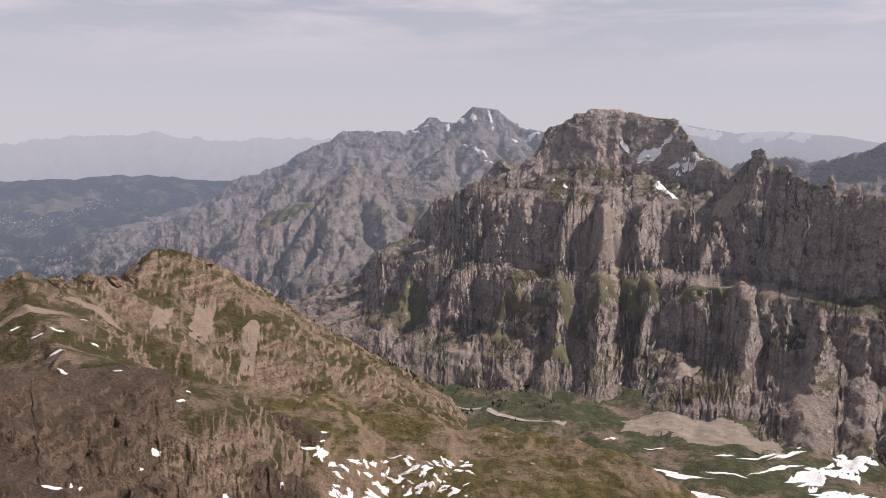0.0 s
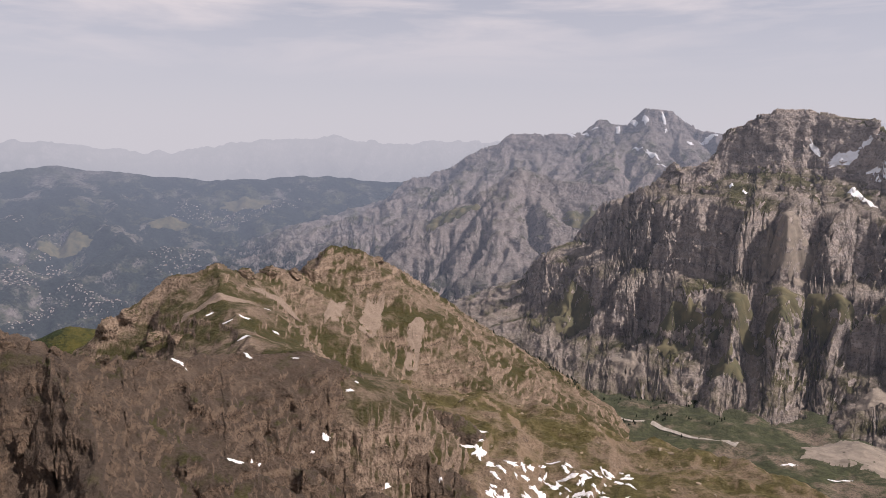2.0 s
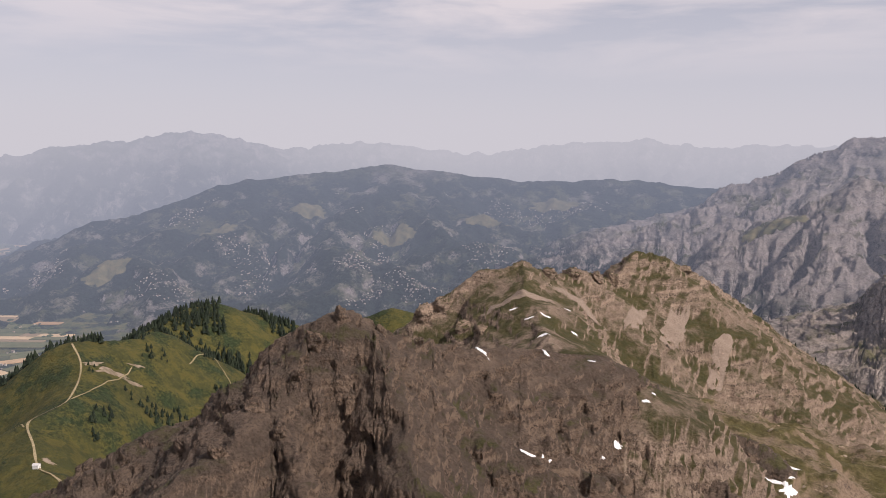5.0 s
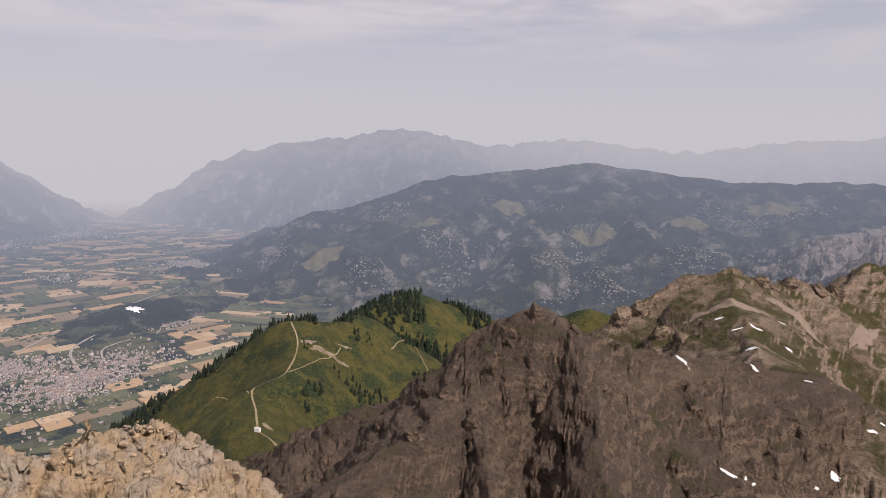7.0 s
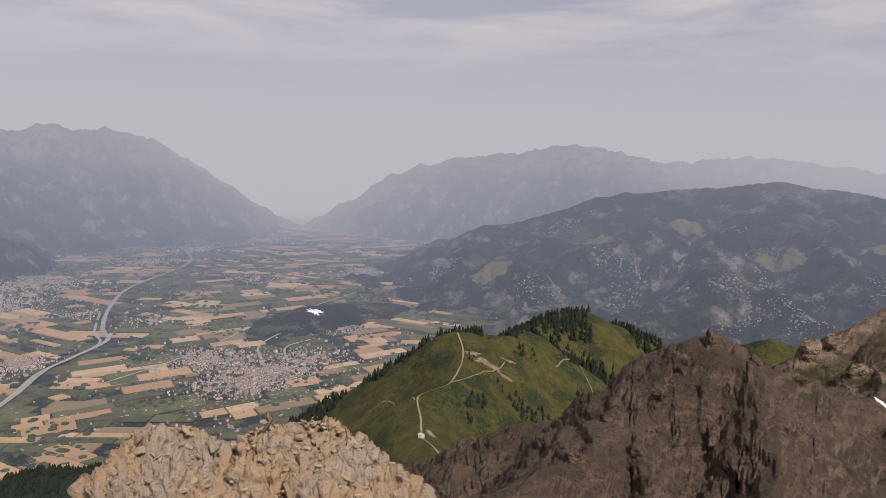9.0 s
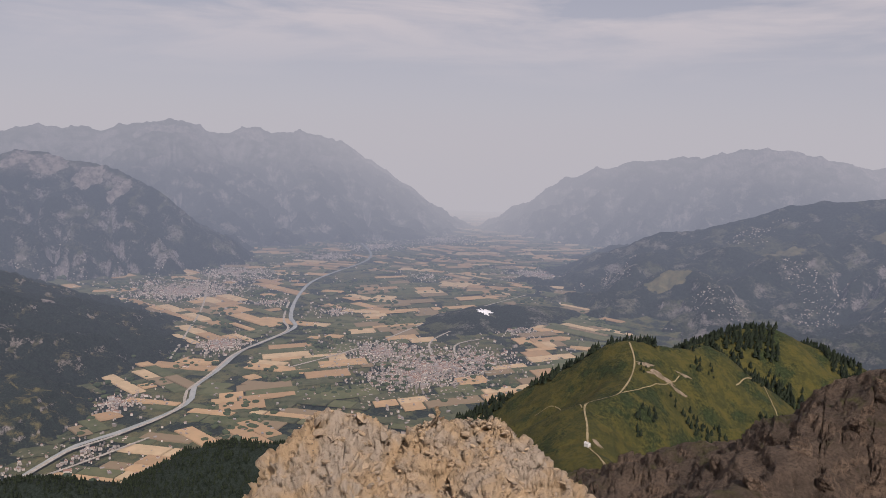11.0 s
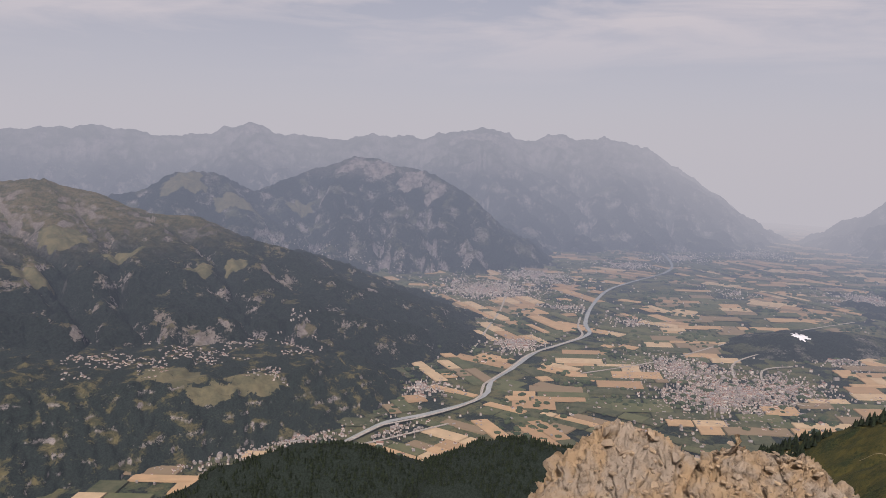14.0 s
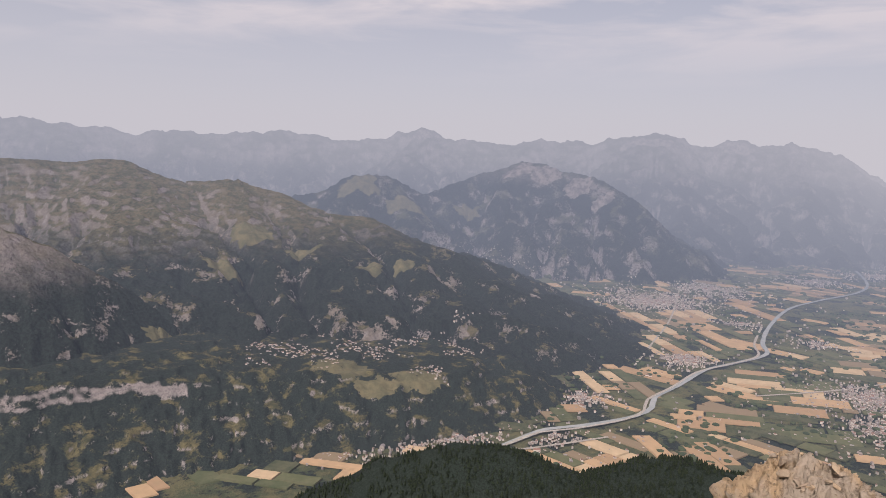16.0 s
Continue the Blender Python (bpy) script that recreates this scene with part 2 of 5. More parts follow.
def erode(H, X, Y, strength, rounds):
    """Running water: every cell drains to its steepest neighbour, and the water gathered there cuts the slope."""
    nb, nd = H.shape
    idx = np.arange(nb * nd).reshape(nb, nd)
    big = np.pad(H, 1, constant_values=1e6), np.pad(X, 1, mode="edge"), np.pad(Y, 1, mode="edge"), np.pad(idx, 1, mode="edge")
    around = [(slice(1 + i, 1 + i + nb), slice(1 + j, 1 + j + nd)) for i in (-1, 0, 1) for j in (-1, 0, 1) if i or j]
    gaps = [np.maximum(np.hypot(big[1][w] - X, big[2][w] - Y), 1e-3) for w in around]
    area = np.abs(np.gradient(X, axis=0) * np.gradient(Y, axis=1) - np.gradient(X, axis=1) * np.gradient(Y, axis=0)).ravel()
    for _ in range(rounds):
        pad = np.pad(H, 1, constant_values=1e6)
        best, to, gap = np.zeros(H.shape), idx.copy(), np.ones(H.shape)
        for w, g in zip(around, gaps):
            fall = (H - pad[w]) / g
            down = fall > best
            best, to, gap = np.where(down, fall, best), np.where(down, big[3][w], to), np.where(down, g, gap)
        order = np.argsort(H.ravel()).tolist()
        into, water = to.ravel().tolist(), area.tolist()
        for i in reversed(order):
            if into[i] != i:
                water[into[i]] += water[i]
        cut = (strength * np.sqrt(np.minimum(np.array(water), 40 * area.mean() * 100)) / gap.ravel()).tolist()
        h = H.ravel().tolist()
        for i in order:
            f = cut[i]
            h[i] = (h[i] + f * h[into[i]]) / (1 + f)
        H = np.array(h).reshape(nb, nd)
    return H


GROUND, MOUNT = {}, {}


def mountain(key, label, material, crests, bearings, reach, cells, floor, relief, gully=(), steps=(0, 0), warp=0.0, seed=1, category="mountain",
             water=(0, 0, 0), bands=None, blocks=(), fine=None, jag=0.3):
    """A mountain from its crests: each is (profile, [(bearing, distance, height), ...]), the profile giving metres of drop at metres from the crest.
    relief: (height, width) of its roughness; water: (strength, rounds, grain) of the running water that carves it; bands: heights before and after the cliffs
    are cut; gully: (depth, spacing) of the furrows down its flanks; steps: (height, share) of its rock bands; blocks: (height, size) of broken rock."""
    name = category.replace(" ", "_")
    nb, nd = cells
    bs = np.linspace(bearings[0], bearings[1], nb)
    ds = reach[0] * (reach[1] / reach[0]) ** np.linspace(0, 1, nd)
    B, D = np.meshgrid(np.radians(bs), ds, indexing="ij")
    X, Y = -D * np.sin(B), D * np.cos(B)
    wx = X + warp * fbm(X / (warp * 9 + 1), Y / (warp * 9 + 1), 4, seed + 50)
    wy = Y + warp * fbm(X / (warp * 9 + 1), Y / (warp * 9 + 1), 4, seed + 60)
    H, Q, S = np.full(X.shape, -1e5), np.zeros(X.shape), np.zeros(X.shape)
    along = 0.0
    for profile, line in crests:
        pts = [polar(*p) for p in line]
        pd, pz = np.array([p[0] for p in profile], float), np.array([p[1] for p in profile], float)
        for a, b in zip(pts, pts[1:]):
            ex, ey = b.x - a.x, b.y - a.y
            ln = math.hypot(ex, ey)
            t = np.clip(((wx - a.x) * ex + (wy - a.y) * ey) / (ln * ln + 1e-9), 0, 1)
            q = np.hypot(wx - a.x - t * ex, wy - a.y - t * ey)
            h = a.z + t * (b.z - a.z) - np.interp(q, pd, pz)
            h -= np.maximum(q - pd[-1], 0) * (pz[-1] - pz[-2]) / (pd[-1] - pd[-2])
            up = h > H
            H, Q, S = np.where(up, h, H), np.where(up, q, Q), np.where(up, along + t * ln, S)
            along += ln
    grow = np.clip(Q / (relief[1] * 1.5), jag, 1)
    H = H + relief[0] * grow * fbm(X / relief[1], Y / relief[1], 8, seed, 0.5, True)
    if water[1]:
        # carved on a coarser grid, so that the valleys are wider than the cells
        k = max(1, int(round(water[2] / (radians(bs[1] - bs[0]) * math.sqrt(reach[0] * reach[1])))))
        i, j = np.unique(np.append(np.arange(0, nb, k), nb - 1)), np.unique(np.append(np.arange(0, nd, k), nd - 1))
        low = np.ix_(i, j)
        cut = erode(H[low], X[low], Y[low], water[0], water[1]) - H[low]
        cut = np.stack([np.interp(np.arange(nd), j, c) for c in cut])
        H = H + np.clip(Q / (5 * water[2]), 0.06, 1) * np.stack([np.interp(np.arange(nb), i, c) for c in cut.T], axis=1)
    if bands:
        lift = 12 * fbm(X / 260, Y / 260, 3, seed + 33)
        H = np.interp(H + lift, [p[0] for p in bands][::-1], [p[1] for p in bands][::-1]) - lift
    for k, (depth, spacing) in enumerate(gully):
        side = fbm(X / (spacing * 3), Y / (spacing * 3), 3, seed + 7) * 1.2
        H = H + depth * np.clip(Q / (spacing * 2), 0.05, 1) * fbm(S / spacing + side, Q / (spacing * 7) + side, 5, seed + 9 + k, 0.55, True)
    if steps[0]:
        lift = fbm(X / 120, Y / 120, 3, seed + 30) * steps[0] * 0.8
        f = (H + lift) / steps[0]
        g = f - np.floor(f)
        H = H * (1 - steps[1]) + steps[1] * (steps[0] * (np.floor(f) + np.clip((g - 0.45) / 0.4, 0, 1)) - lift)
    GROUND[key] = (bs, np.log(ds), H)
    ok = H > floor - 10
    ok[1:] |= ok[:-1].copy()
    ok[:-1] |= ok[1:].copy()
    if fine:
        # more rows where the ground is steep
        run = np.hypot(np.diff(D, axis=1), 2.0 * np.diff(H, axis=1))
        run = np.concatenate([np.zeros((nb, 1)), np.cumsum(run, axis=1)], axis=1)
        share = run / run[:, -1:]
        at = np.linspace(0, 1, fine)
        cols = np.stack([np.interp(at, share[i], ds) for i in range(nb)])
        H = np.stack([np.interp(cols[i], ds, H[i]) for i in range(nb)])
        ok = np.stack([np.interp(cols[i], ds, ok[i].astype(float)) > 0.3 for i in range(nb)])
        X, Y = -cols * np.sin(B[:, :1]), cols * np.cos(B[:, :1])
    ob = new(name, sheet(name, X, Y, H, ok))
    if blocks:
        craggy(ob.data, blocks, seed, 1.3 if category == "rock" else 0.9)
    ob.data.materials.append(material)
    MOUNT[key] = ob
    return tagged(ob, label, category)


def sheet(name, X, Y, H, ok=None):
    """A mesh from a grid of heights, without the cells that lie too low."""
    nb, nd = X.shape
    idx = np.arange(nb * nd).reshape(nb, nd)
    q = np.stack([idx[:-1, :-1], idx[1:, :-1], idx[1:, 1:], idx[:-1, 1:]], -1)[:, ::-1]
    if ok is not None:
        q = q[(ok[:-1, :-1] & ok[1:, 1:])[:, ::-1]]
    q = q.reshape(-1, 4)[:, ::-1]
    used, inv = np.unique(q, return_inverse=True)
    co = np.stack([X.ravel(), Y.ravel(), H.ravel()], -1)[used]
    return raw_mesh(name, co, inv.reshape(-1, 4))


def raw_mesh(name, co, quads, smooth=True):
    me = bpy.data.meshes.new(name)
    k = quads.shape[1]
    me.vertices.add(len(co))
    me.vertices.foreach_set("co", np.asarray(co, np.float32).ravel())
    me.loops.add(quads.size)
    me.loops.foreach_set("vertex_index", quads.astype(np.int32).ravel())
    me.polygons.add(len(quads))
    me.polygons.foreach_set("loop_start", np.arange(0, quads.size, k, dtype=np.int32))
    me.polygons.foreach_set("use_smooth", np.full(len(quads), smooth))
    me.update(calc_edges=True)
    return me


def ground(name, b, d):
    """The height of a mountain at bearings b and distances d."""
    bs, ld, H = GROUND[name]
    i = np.clip((np.asarray(b, float) - bs[0]) / (bs[1] - bs[0]), 0, len(bs) - 1.001)
    j = np.clip((np.log(d) - ld[0]) / (ld[1] - ld[0]), 0, len(ld) - 1.001)
    i0, j0 = i.astype(int), j.astype(int)
    u, v = i - i0, j - j0
    return (H[i0, j0] * (1 - u) + H[i0 + 1, j0] * u) * (1 - v) + (H[i0, j0 + 1] * (1 - u) + H[i0 + 1, j0 + 1] * u) * v


def line(*points):
    return [sight(*p) for p in points]


# the flat floor of the main valley, out to the horizon
bs, ds = np.linspace(-180, 180, 361), 150 * (4960 / 150) ** np.linspace(0, 1, 70)
Bv, Dv = np.meshgrid(np.radians(bs), ds, indexing="ij")
Xv, Yv = -Dv * np.sin(Bv), Dv * np.cos(Bv)
valley = new("ground", sheet("ground", Xv, Yv, VALLEY + 2.5 * fbm(Xv / 200, Yv / 200, 3, 5) - 2.0))
valley.data.materials.append(m_plain)
tagged(valley, "wide flat valley floor of meadows, fields and woods", "valley floor", kind="structure")

# the rocky massif with the square-topped peak
PEAK = [(0, 0), (10, 6), (52, 78), (105, 98), (240, 160), (430, 290)]
TIERS = [(200, 200), (-48, -48), (-84, -72), (-108, -132), (-132, -143), (-154, -188), (-185, -206), (-240, -236), (-500, -500)]
BUTTRESS = [(0, 0), (4, 3), (22, 24), (60, 74), (160, 200)]


def spur(b, d, e, drift, rise=20):
    """A buttress that runs from below the crest at (bearing, distance, angle of sight) down towards the side valley."""
    z, drops = d * math.tan(radians(e)), ((105, 98), (150, 119), (210, 146), (270, 180), (320, 214), (370, 249), (400, 269))
    return [(b + drift * (off - 105) / 100 + 0.5 * math.sin(off * 0.05 + b), d - off, z - drop + rise * min(1, 0.3 + (off - 105) / 90)) for off, drop in drops]


mountain("massif", "grey banded rock massif with a square-topped peak, ledges and snow", m_massif, [
    (PEAK, line((6.4, 1120, -11.6), (4.2, 1020, -10.3), (0.2, 930, -7.7), (-2, 930, -3.9), (-4.6, 945, -1.5), (-6.8, 965, -1.3), (-8.6, 1000, 1.4), (-10.9, 1010, 2.7),
                (-13.8, 1025, 2.5), (-17.1, 1020, 1.7), (-19.1, 990, -0.3), (-21.5, 955, -2.1), (-23.1, 900, -0.6), (-24.8, 890, -1.8), (-26.7, 850, -2.8),
                (-27.8, 815, -2.5), (-29.2, 800, -3.4), (-33, 790, -3.0), (-40, 780, -3.0))),
    ([(0, 0), (14, 20), (60, 85), (200, 190)], line((-10.9, 1010, 2.6), (-11.6, 975, -0.2), (-12.2, 930, -4.2))),
] + [(BUTTRESS, spur(*at)) for at in (
    (-1.2, 930, -4.9, 1.3), (-4.4, 945, -1.6, 1.0), (-7.4, 980, -0.6, 0.9, 26), (-10.2, 1010, 2.4, 0.6), (-13.2, 1022, 2.5, 0.5, 28), (-15.6, 1022, 2.1, 0.1), (-18.4, 1000, 0.4, 0.3, 26),
    (-20.8, 965, -1.6, -0.2), (-23.2, 900, -0.8, 0.4, 24), (-25.6, 872, -2.3, 0.0), (-28.0, 815, -2.6, 0.2, 26), (-30.6, 796, -3.2, 0.0), (-33.5, 790, -3.0, 0.0))], (-42, 12), (450, 1180), (560, 400), -330, (13, 70), (), (8, 0.4), 9, 3, water=(0.05, 8, 6), bands=TIERS, blocks=((5.0, 17), (2.4, 6)), fine=300)

# the floor of the side valley below the massif, and the scree basin
mountain("head", "side valley floor with scree, turf and gravel", m_head, [
    ([(0, 0), (400, 30)], [(-45, 330, -178), (-25, 400, -200), (-12, 560, -222), (-3, 660, -242), (4, 760, -262), (10, 1150, -322), (18, 1800, -398)]),
], (-45, 22), (250, 1900), (330, 130), -420, (5, 60), seed=11, category="valley")

# the long warm ridge that runs away to the left
SLOPE = [(0, 0), (8, 8), (30, 24), (90, 66), (200, 145), (400, 280)]
mountain("ridge", "long ridge of warm brown rock, scree and thin turf", m_ridge, [
    (SLOPE, line((38.7, 375, -14.2), (38.3, 380, -12.9), (36.6, 388, -11.7), (33.5, 396, -9.6), (30.5, 400, -8.5), (28.3, 410, -9.5), (25.6, 425, -9.3), (22.9, 455, -9.7),
                 (21.9, 480, -7.6), (19.4, 490, -7.9), (16.7, 510, -9.3), (13.8, 540, -10.9), (11.7, 570, -13.2), (8.3, 620, -15.9), (4.2, 655, -19), (2, 680, -21))),
    ([(0, 0), (30, 14), (70, 58), (200, 190)], line((30.5, 400, -8.8), (28.6, 330, -13.4), (27, 270, -15.4), (23, 235, -16.4))),
], (-2, 48), (170, 720), (520, 280), -330, (6.0, 60), (), (4.5, 0.3), 4, 21, water=(0.008, 5, 6), blocks=((2.6, 7), (1.2, 2.4)), fine=230)

# the dark brown peak and its slope
FACE = [(0, 0), (4, 2), (16, 8), (32, 25), (90, 60), (260, 200)]
RIB = [(0, 0), (3, 2), (12, 10), (40, 36), (120, 110)]
mountain("brown", "dark brown layered rock peak with gullied scree slope", m_brown, [
    (FACE, line((62, 104, -28), (57, 122, -23.8), (54.7, 130, -22.2), (51.1, 145, -19.2), (48.2, 156, -17.4), (47.3, 163, -14.9), (44.4, 170, -12.7), (42.2, 178, -13.4), (38.7, 186, -14.7),
                (34.8, 196, -15.5), (29.5, 214, -15.7), (24, 230, -15.6), (19.9, 240, -18.4), (11.9, 250, -20.9), (7, 235, -25.5), (2, 215, -29))),
    (RIB, line((43.8, 169, -13.4), (41.6, 150, -17.2), (39.4, 134, -21.2), (37.6, 118, -25.2), (36, 104, -30))),
    (RIB, line((50.6, 146, -19.4), (49.2, 128, -23.2), (47.6, 112, -27.6), (46, 100, -32))),
], (-2, 68), (85, 320), (640, 300), -200, (5.0, 40), ((0.5, 5),), (3.0, 0.45), 3.2, 31, water=(0.05, 8, 2.4), blocks=((1.8, 5.5), (0.8, 1.8)), fine=230)

# the sunlit rubble plateau with its snow
mountain("plateau", "sunlit plateau of pale rubble and short turf", m_plateau, [
    ([(0, 0), (30, 6), (70, 40), (200, 130)], [(16, 350, -128), (7, 345, -131), (2, 325, -132), (-4, 310, -131), (-10.3, 285, -130), (-11, 230, -116)]),
    ([(0, 0), (60, 6), (140, 60)], [(30, 262, -92), (20, 262, -99), (12, 270, -108), (4, 258, -116), (-5, 235, -113)]),
], (-24, 34), (150, 480), (380, 130), -235, (3, 26), water=(0.02, 4, 4), blocks=((0.8, 3),), seed=41, category="plateau")

# the grassy hill and the wooded one behind it
ALPINE = [(0, 0), (12, 5), (60, 40), (200, 140), (500, 330)]
mountain("grassy", "steep green grassy hill with a path along its crest", m_green, [
    (ALPINE, line((73.5, 560, -20.6), (69.7, 490, -18.7), (67.2, 450, -16.3), (63.9, 420, -13.8), (61.9, 432, -13.9), (59.3, 450, -13.9), (58.2, 465, -13.7))),
    (ALPINE, line((63.9, 420, -13.8), (63.3, 385, -16.1), (64.4, 352, -18), (67, 332, -19), (66.6, 292, -22.1), (64.7, 270, -23.5), (65.2, 240, -26.2))),
    (ALPINE, line((43.5, 430, -13.4), (40.4, 425, -12.5), (37.5, 425, -13.2))),
], (34, 84), (200, 900), (320, 170), -400, (5, 70), ((0.8, 14),), water=(0.03, 6, 6), seed=51, category="hill")
mountain("wooded", "dark wooded hill with clearings behind the grassy one", m_green, [
    (ALPINE, line((59.3, 500, -13.9), (58.4, 520, -13.4), (56.2, 545, -12.1), (53.9, 560, -11.7), (51.2, 575, -12.7), (47.1, 600, -14.1), (43, 620, -15.5))),
], (40, 72), (400, 950), (300, 150), -400, (6, 70), water=(0.03, 6, 6), seed=61, category="hill")
mountain("forest", "dark fir forest hill above the valley", m_darkwood, [
    (ALPINE, line((124, 620, -26), (118.4, 600, -23.9), (113.1, 590, -22.7), (109.4, 585, -22.7), (106.2, 575, -23.5), (102.9, 570, -24.2), (100.1, 560, -23.5), (97.9, 555, -22.4), (94.3, 550, -22.1), (90.3, 545, -22.6), (80, 520, -23), (72, 480, -25))),
], (66, 128), (300, 900), (460, 110), -400, (5, 60), ((5, 40),), seed=71, category="hill")

mountain("hillock", "low wooded hill in the valley with a white quarry", m_far, [
    ([(0, 0), (30, 6), (90, 24), (160, 50)], [(78.5, 1640, -388), (76.5, 1690, -374), (74.8, 1740, -370), (72, 1800, -374), (69.5, 1850, -386)]),
], (64, 84), (1400, 2100), (160, 60), -400, (4, 60), ((4, 40),), seed=171, category="hill")

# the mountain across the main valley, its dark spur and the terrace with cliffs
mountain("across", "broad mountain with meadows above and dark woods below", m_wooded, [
    ([(0, 0), (40, 14), (300, 110), (700, 260)], line((150, 1900, -1.4), (145.9, 1900, -1.8), (142, 1880, -1.9), (138.3, 1850, -1.7), (135.3, 1830, -3.3), (131.4, 1800, -3), (127.5, 1770, -3.8), (124.1, 1740, -5.2), (120.5, 1710, -5.7),
         (116.7, 1680, -7.2), (113.2, 1660, -8.4), (108.8, 1620, -10.4), (104.2, 1580, -12.2), (100.6, 1550, -13.6), (98, 1535, -14.7))),
    ([(0, 0), (30, 24), (140, 150), (300, 330)], line((152, 1220, -5.5), (146.1, 1220, -6.3), (142.8, 1220, -7.9), (139.2, 1220, -10.4), (135.5, 1200, -13.6), (133.5, 1190, -15.5))),
    ([(0, 0), (40, 20), (200, 110), (500, 280)], line((130.4, 1800, -3), (128.5, 1600, -6.4), (125.5, 1420, -10), (122.5, 1280, -13.4))),
    ([(0, 0), (40, 24), (200, 120), (500, 290)], line((138.3, 1850, -1.7), (136.6, 1600, -5.6), (134.6, 1420, -9.4), (131, 1250, -13))),
    ([(0, 0), (40, 20), (200, 110), (500, 280)], line((120.5, 1710, -5.7), (117.5, 1540, -9), (114.5, 1400, -13))),
], (94, 156), (850, 2050), (560, 260), -400, (18, 220), ((4, 40),), (14, 0.2), 14, 81, water=(0.06, 8, 16))
mountain("terrace", "farmed terrace above a band of pale cliffs", m_terrace, [
    ([(0, 0), (8, 4), (36, 62), (64, 78), (130, 105)], [(152, 1000, -298), (137, 1010, -312), (129, 1025, -336), (127, 1060, -352), (120.6, 1040, -352), (115, 1045, -372), (112, 1080, -392)]),
    ([(0, 0), (120, 6), (190, 50), (300, 110)], [(152, 1150, -294), (137, 1150, -306), (127, 1150, -322), (118, 1170, -334), (113.5, 1200, -356)]),
], (102, 156), (780, 1500), (480, 160), -400, (4, 60), ((2, 40),), (12, 0.5), 6, 91, "terrace", water=(0.03, 6, 8), fine=170)

# the ranges on the far sides of the valley
FLANK = [(0, 0), (60, 45), (280, 190), (620, 400), (900, 520)]
mountain("front", "wooded front range with pale cliffs above the town", m_far, [
    (FLANK, line((126, 2650, -4), (124.5, 2620, -3.8), (121.7, 2620, -2.3), (119.2, 2640, -2.5), (116.3, 2700, -3.6), (111.6, 2850, -1.9), (109, 2850, -0.8), (106.3, 2830, -1.2), (102.4, 2780, -2.2), (98.8, 2720, -4.5), (96.5, 2690, -6.6), (93.2, 2640, -8.7))),
], (88, 134), (2000, 3400), (400, 140), -400, (34, 220), ((8, 60),), (24, 0.25), 20, 101, "mountain range", water=(0.05, 8, 22))
mountain("back", "hazy blue-grey mountain range with rocky tops", m_far, [
    (FLANK, line((150, 3700, 0.4), (144.3, 3700, 0.9), (140.8, 3700, 0.5), (137.5, 3700, 0.3), (131, 3700, 0.4), (126.4, 3700, 0.8), (121.6, 3700, 0.1), (118.4, 3700, 0.9), (116.7, 3700, 1.5), (115, 3700, 0.7), (111.2, 3700, 0.4), (106, 3700, 0.9), (103.3, 3700, 0.6), (100.3, 3680, 1.4), (98.2, 3700, 1.5),
         (96, 3740, 0.7), (93.5, 3780, 1.1), (89.8, 3860, 1.0), (86.6, 3960, 0.3), (84.1, 4060, -1.3), (81.3, 4160, -3.2), (79.8, 4200, -5.5))),
], (76, 154), (2950, 4500), (620, 130), -400, (30, 190), ((8, 70),), (40, 0.2), 26, 111, "mountain range", jag=0.6, water=(0.05, 8, 26))
mountain("right", "hazy range beyond the valley with a pale rocky crest", m_far, [
    (FLANK, line((74.5, 4000, -6), (72.1, 3980, -4), (70.5, 3950, -2.4), (67.2, 3900, -1.1), (64.4, 3860, -0.4), (59.3, 3800, 0.1), (55.6, 3780, 0.8), (54.1, 3780, 0.7), (51.5, 3820, 0.2), (48.4, 3950, -0.4), (44.5, 4150, 0.3), (38.6, 4250, -0.1), (32.9, 4250, -0.6), (29.2, 4250, 0.1),
         (25, 4250, 0.4), (21.3, 4250, 0.8), (18.7, 4250, 0.3), (8, 4250, 0.3))),
], (4, 78), (2950, 4550), (600, 140), -400, (30, 190), ((8, 70),), (40, 0.2), 26, 121, "mountain range", jag=0.6, water=(0.05, 8, 26))
mountain("hills", "wooded hills with villages on their slopes", m_far, [
    ([(0, 0), (60, 25), (300, 120), (800, 270), (1500, 480)], line((70, 2500, -9), (65.3, 2480, -7.9), (61.9, 2480, -5.7), (58.4, 2480, -5.1), (55.8, 2500, -4.2), (51.4, 2550, -2.7), (44.9, 2600, -2.2), (40.2, 2600, -1.5), (36.5, 2600, -2.1), (30.5, 2600, -2.5), (21, 2600, -2.5), (12, 2500, -3.2))),
], (6, 76), (1500, 2900), (460, 150), -400, (40, 340), ((6, 60),), (0, 0), 22, 131, "hills", water=(0.05, 8, 22))
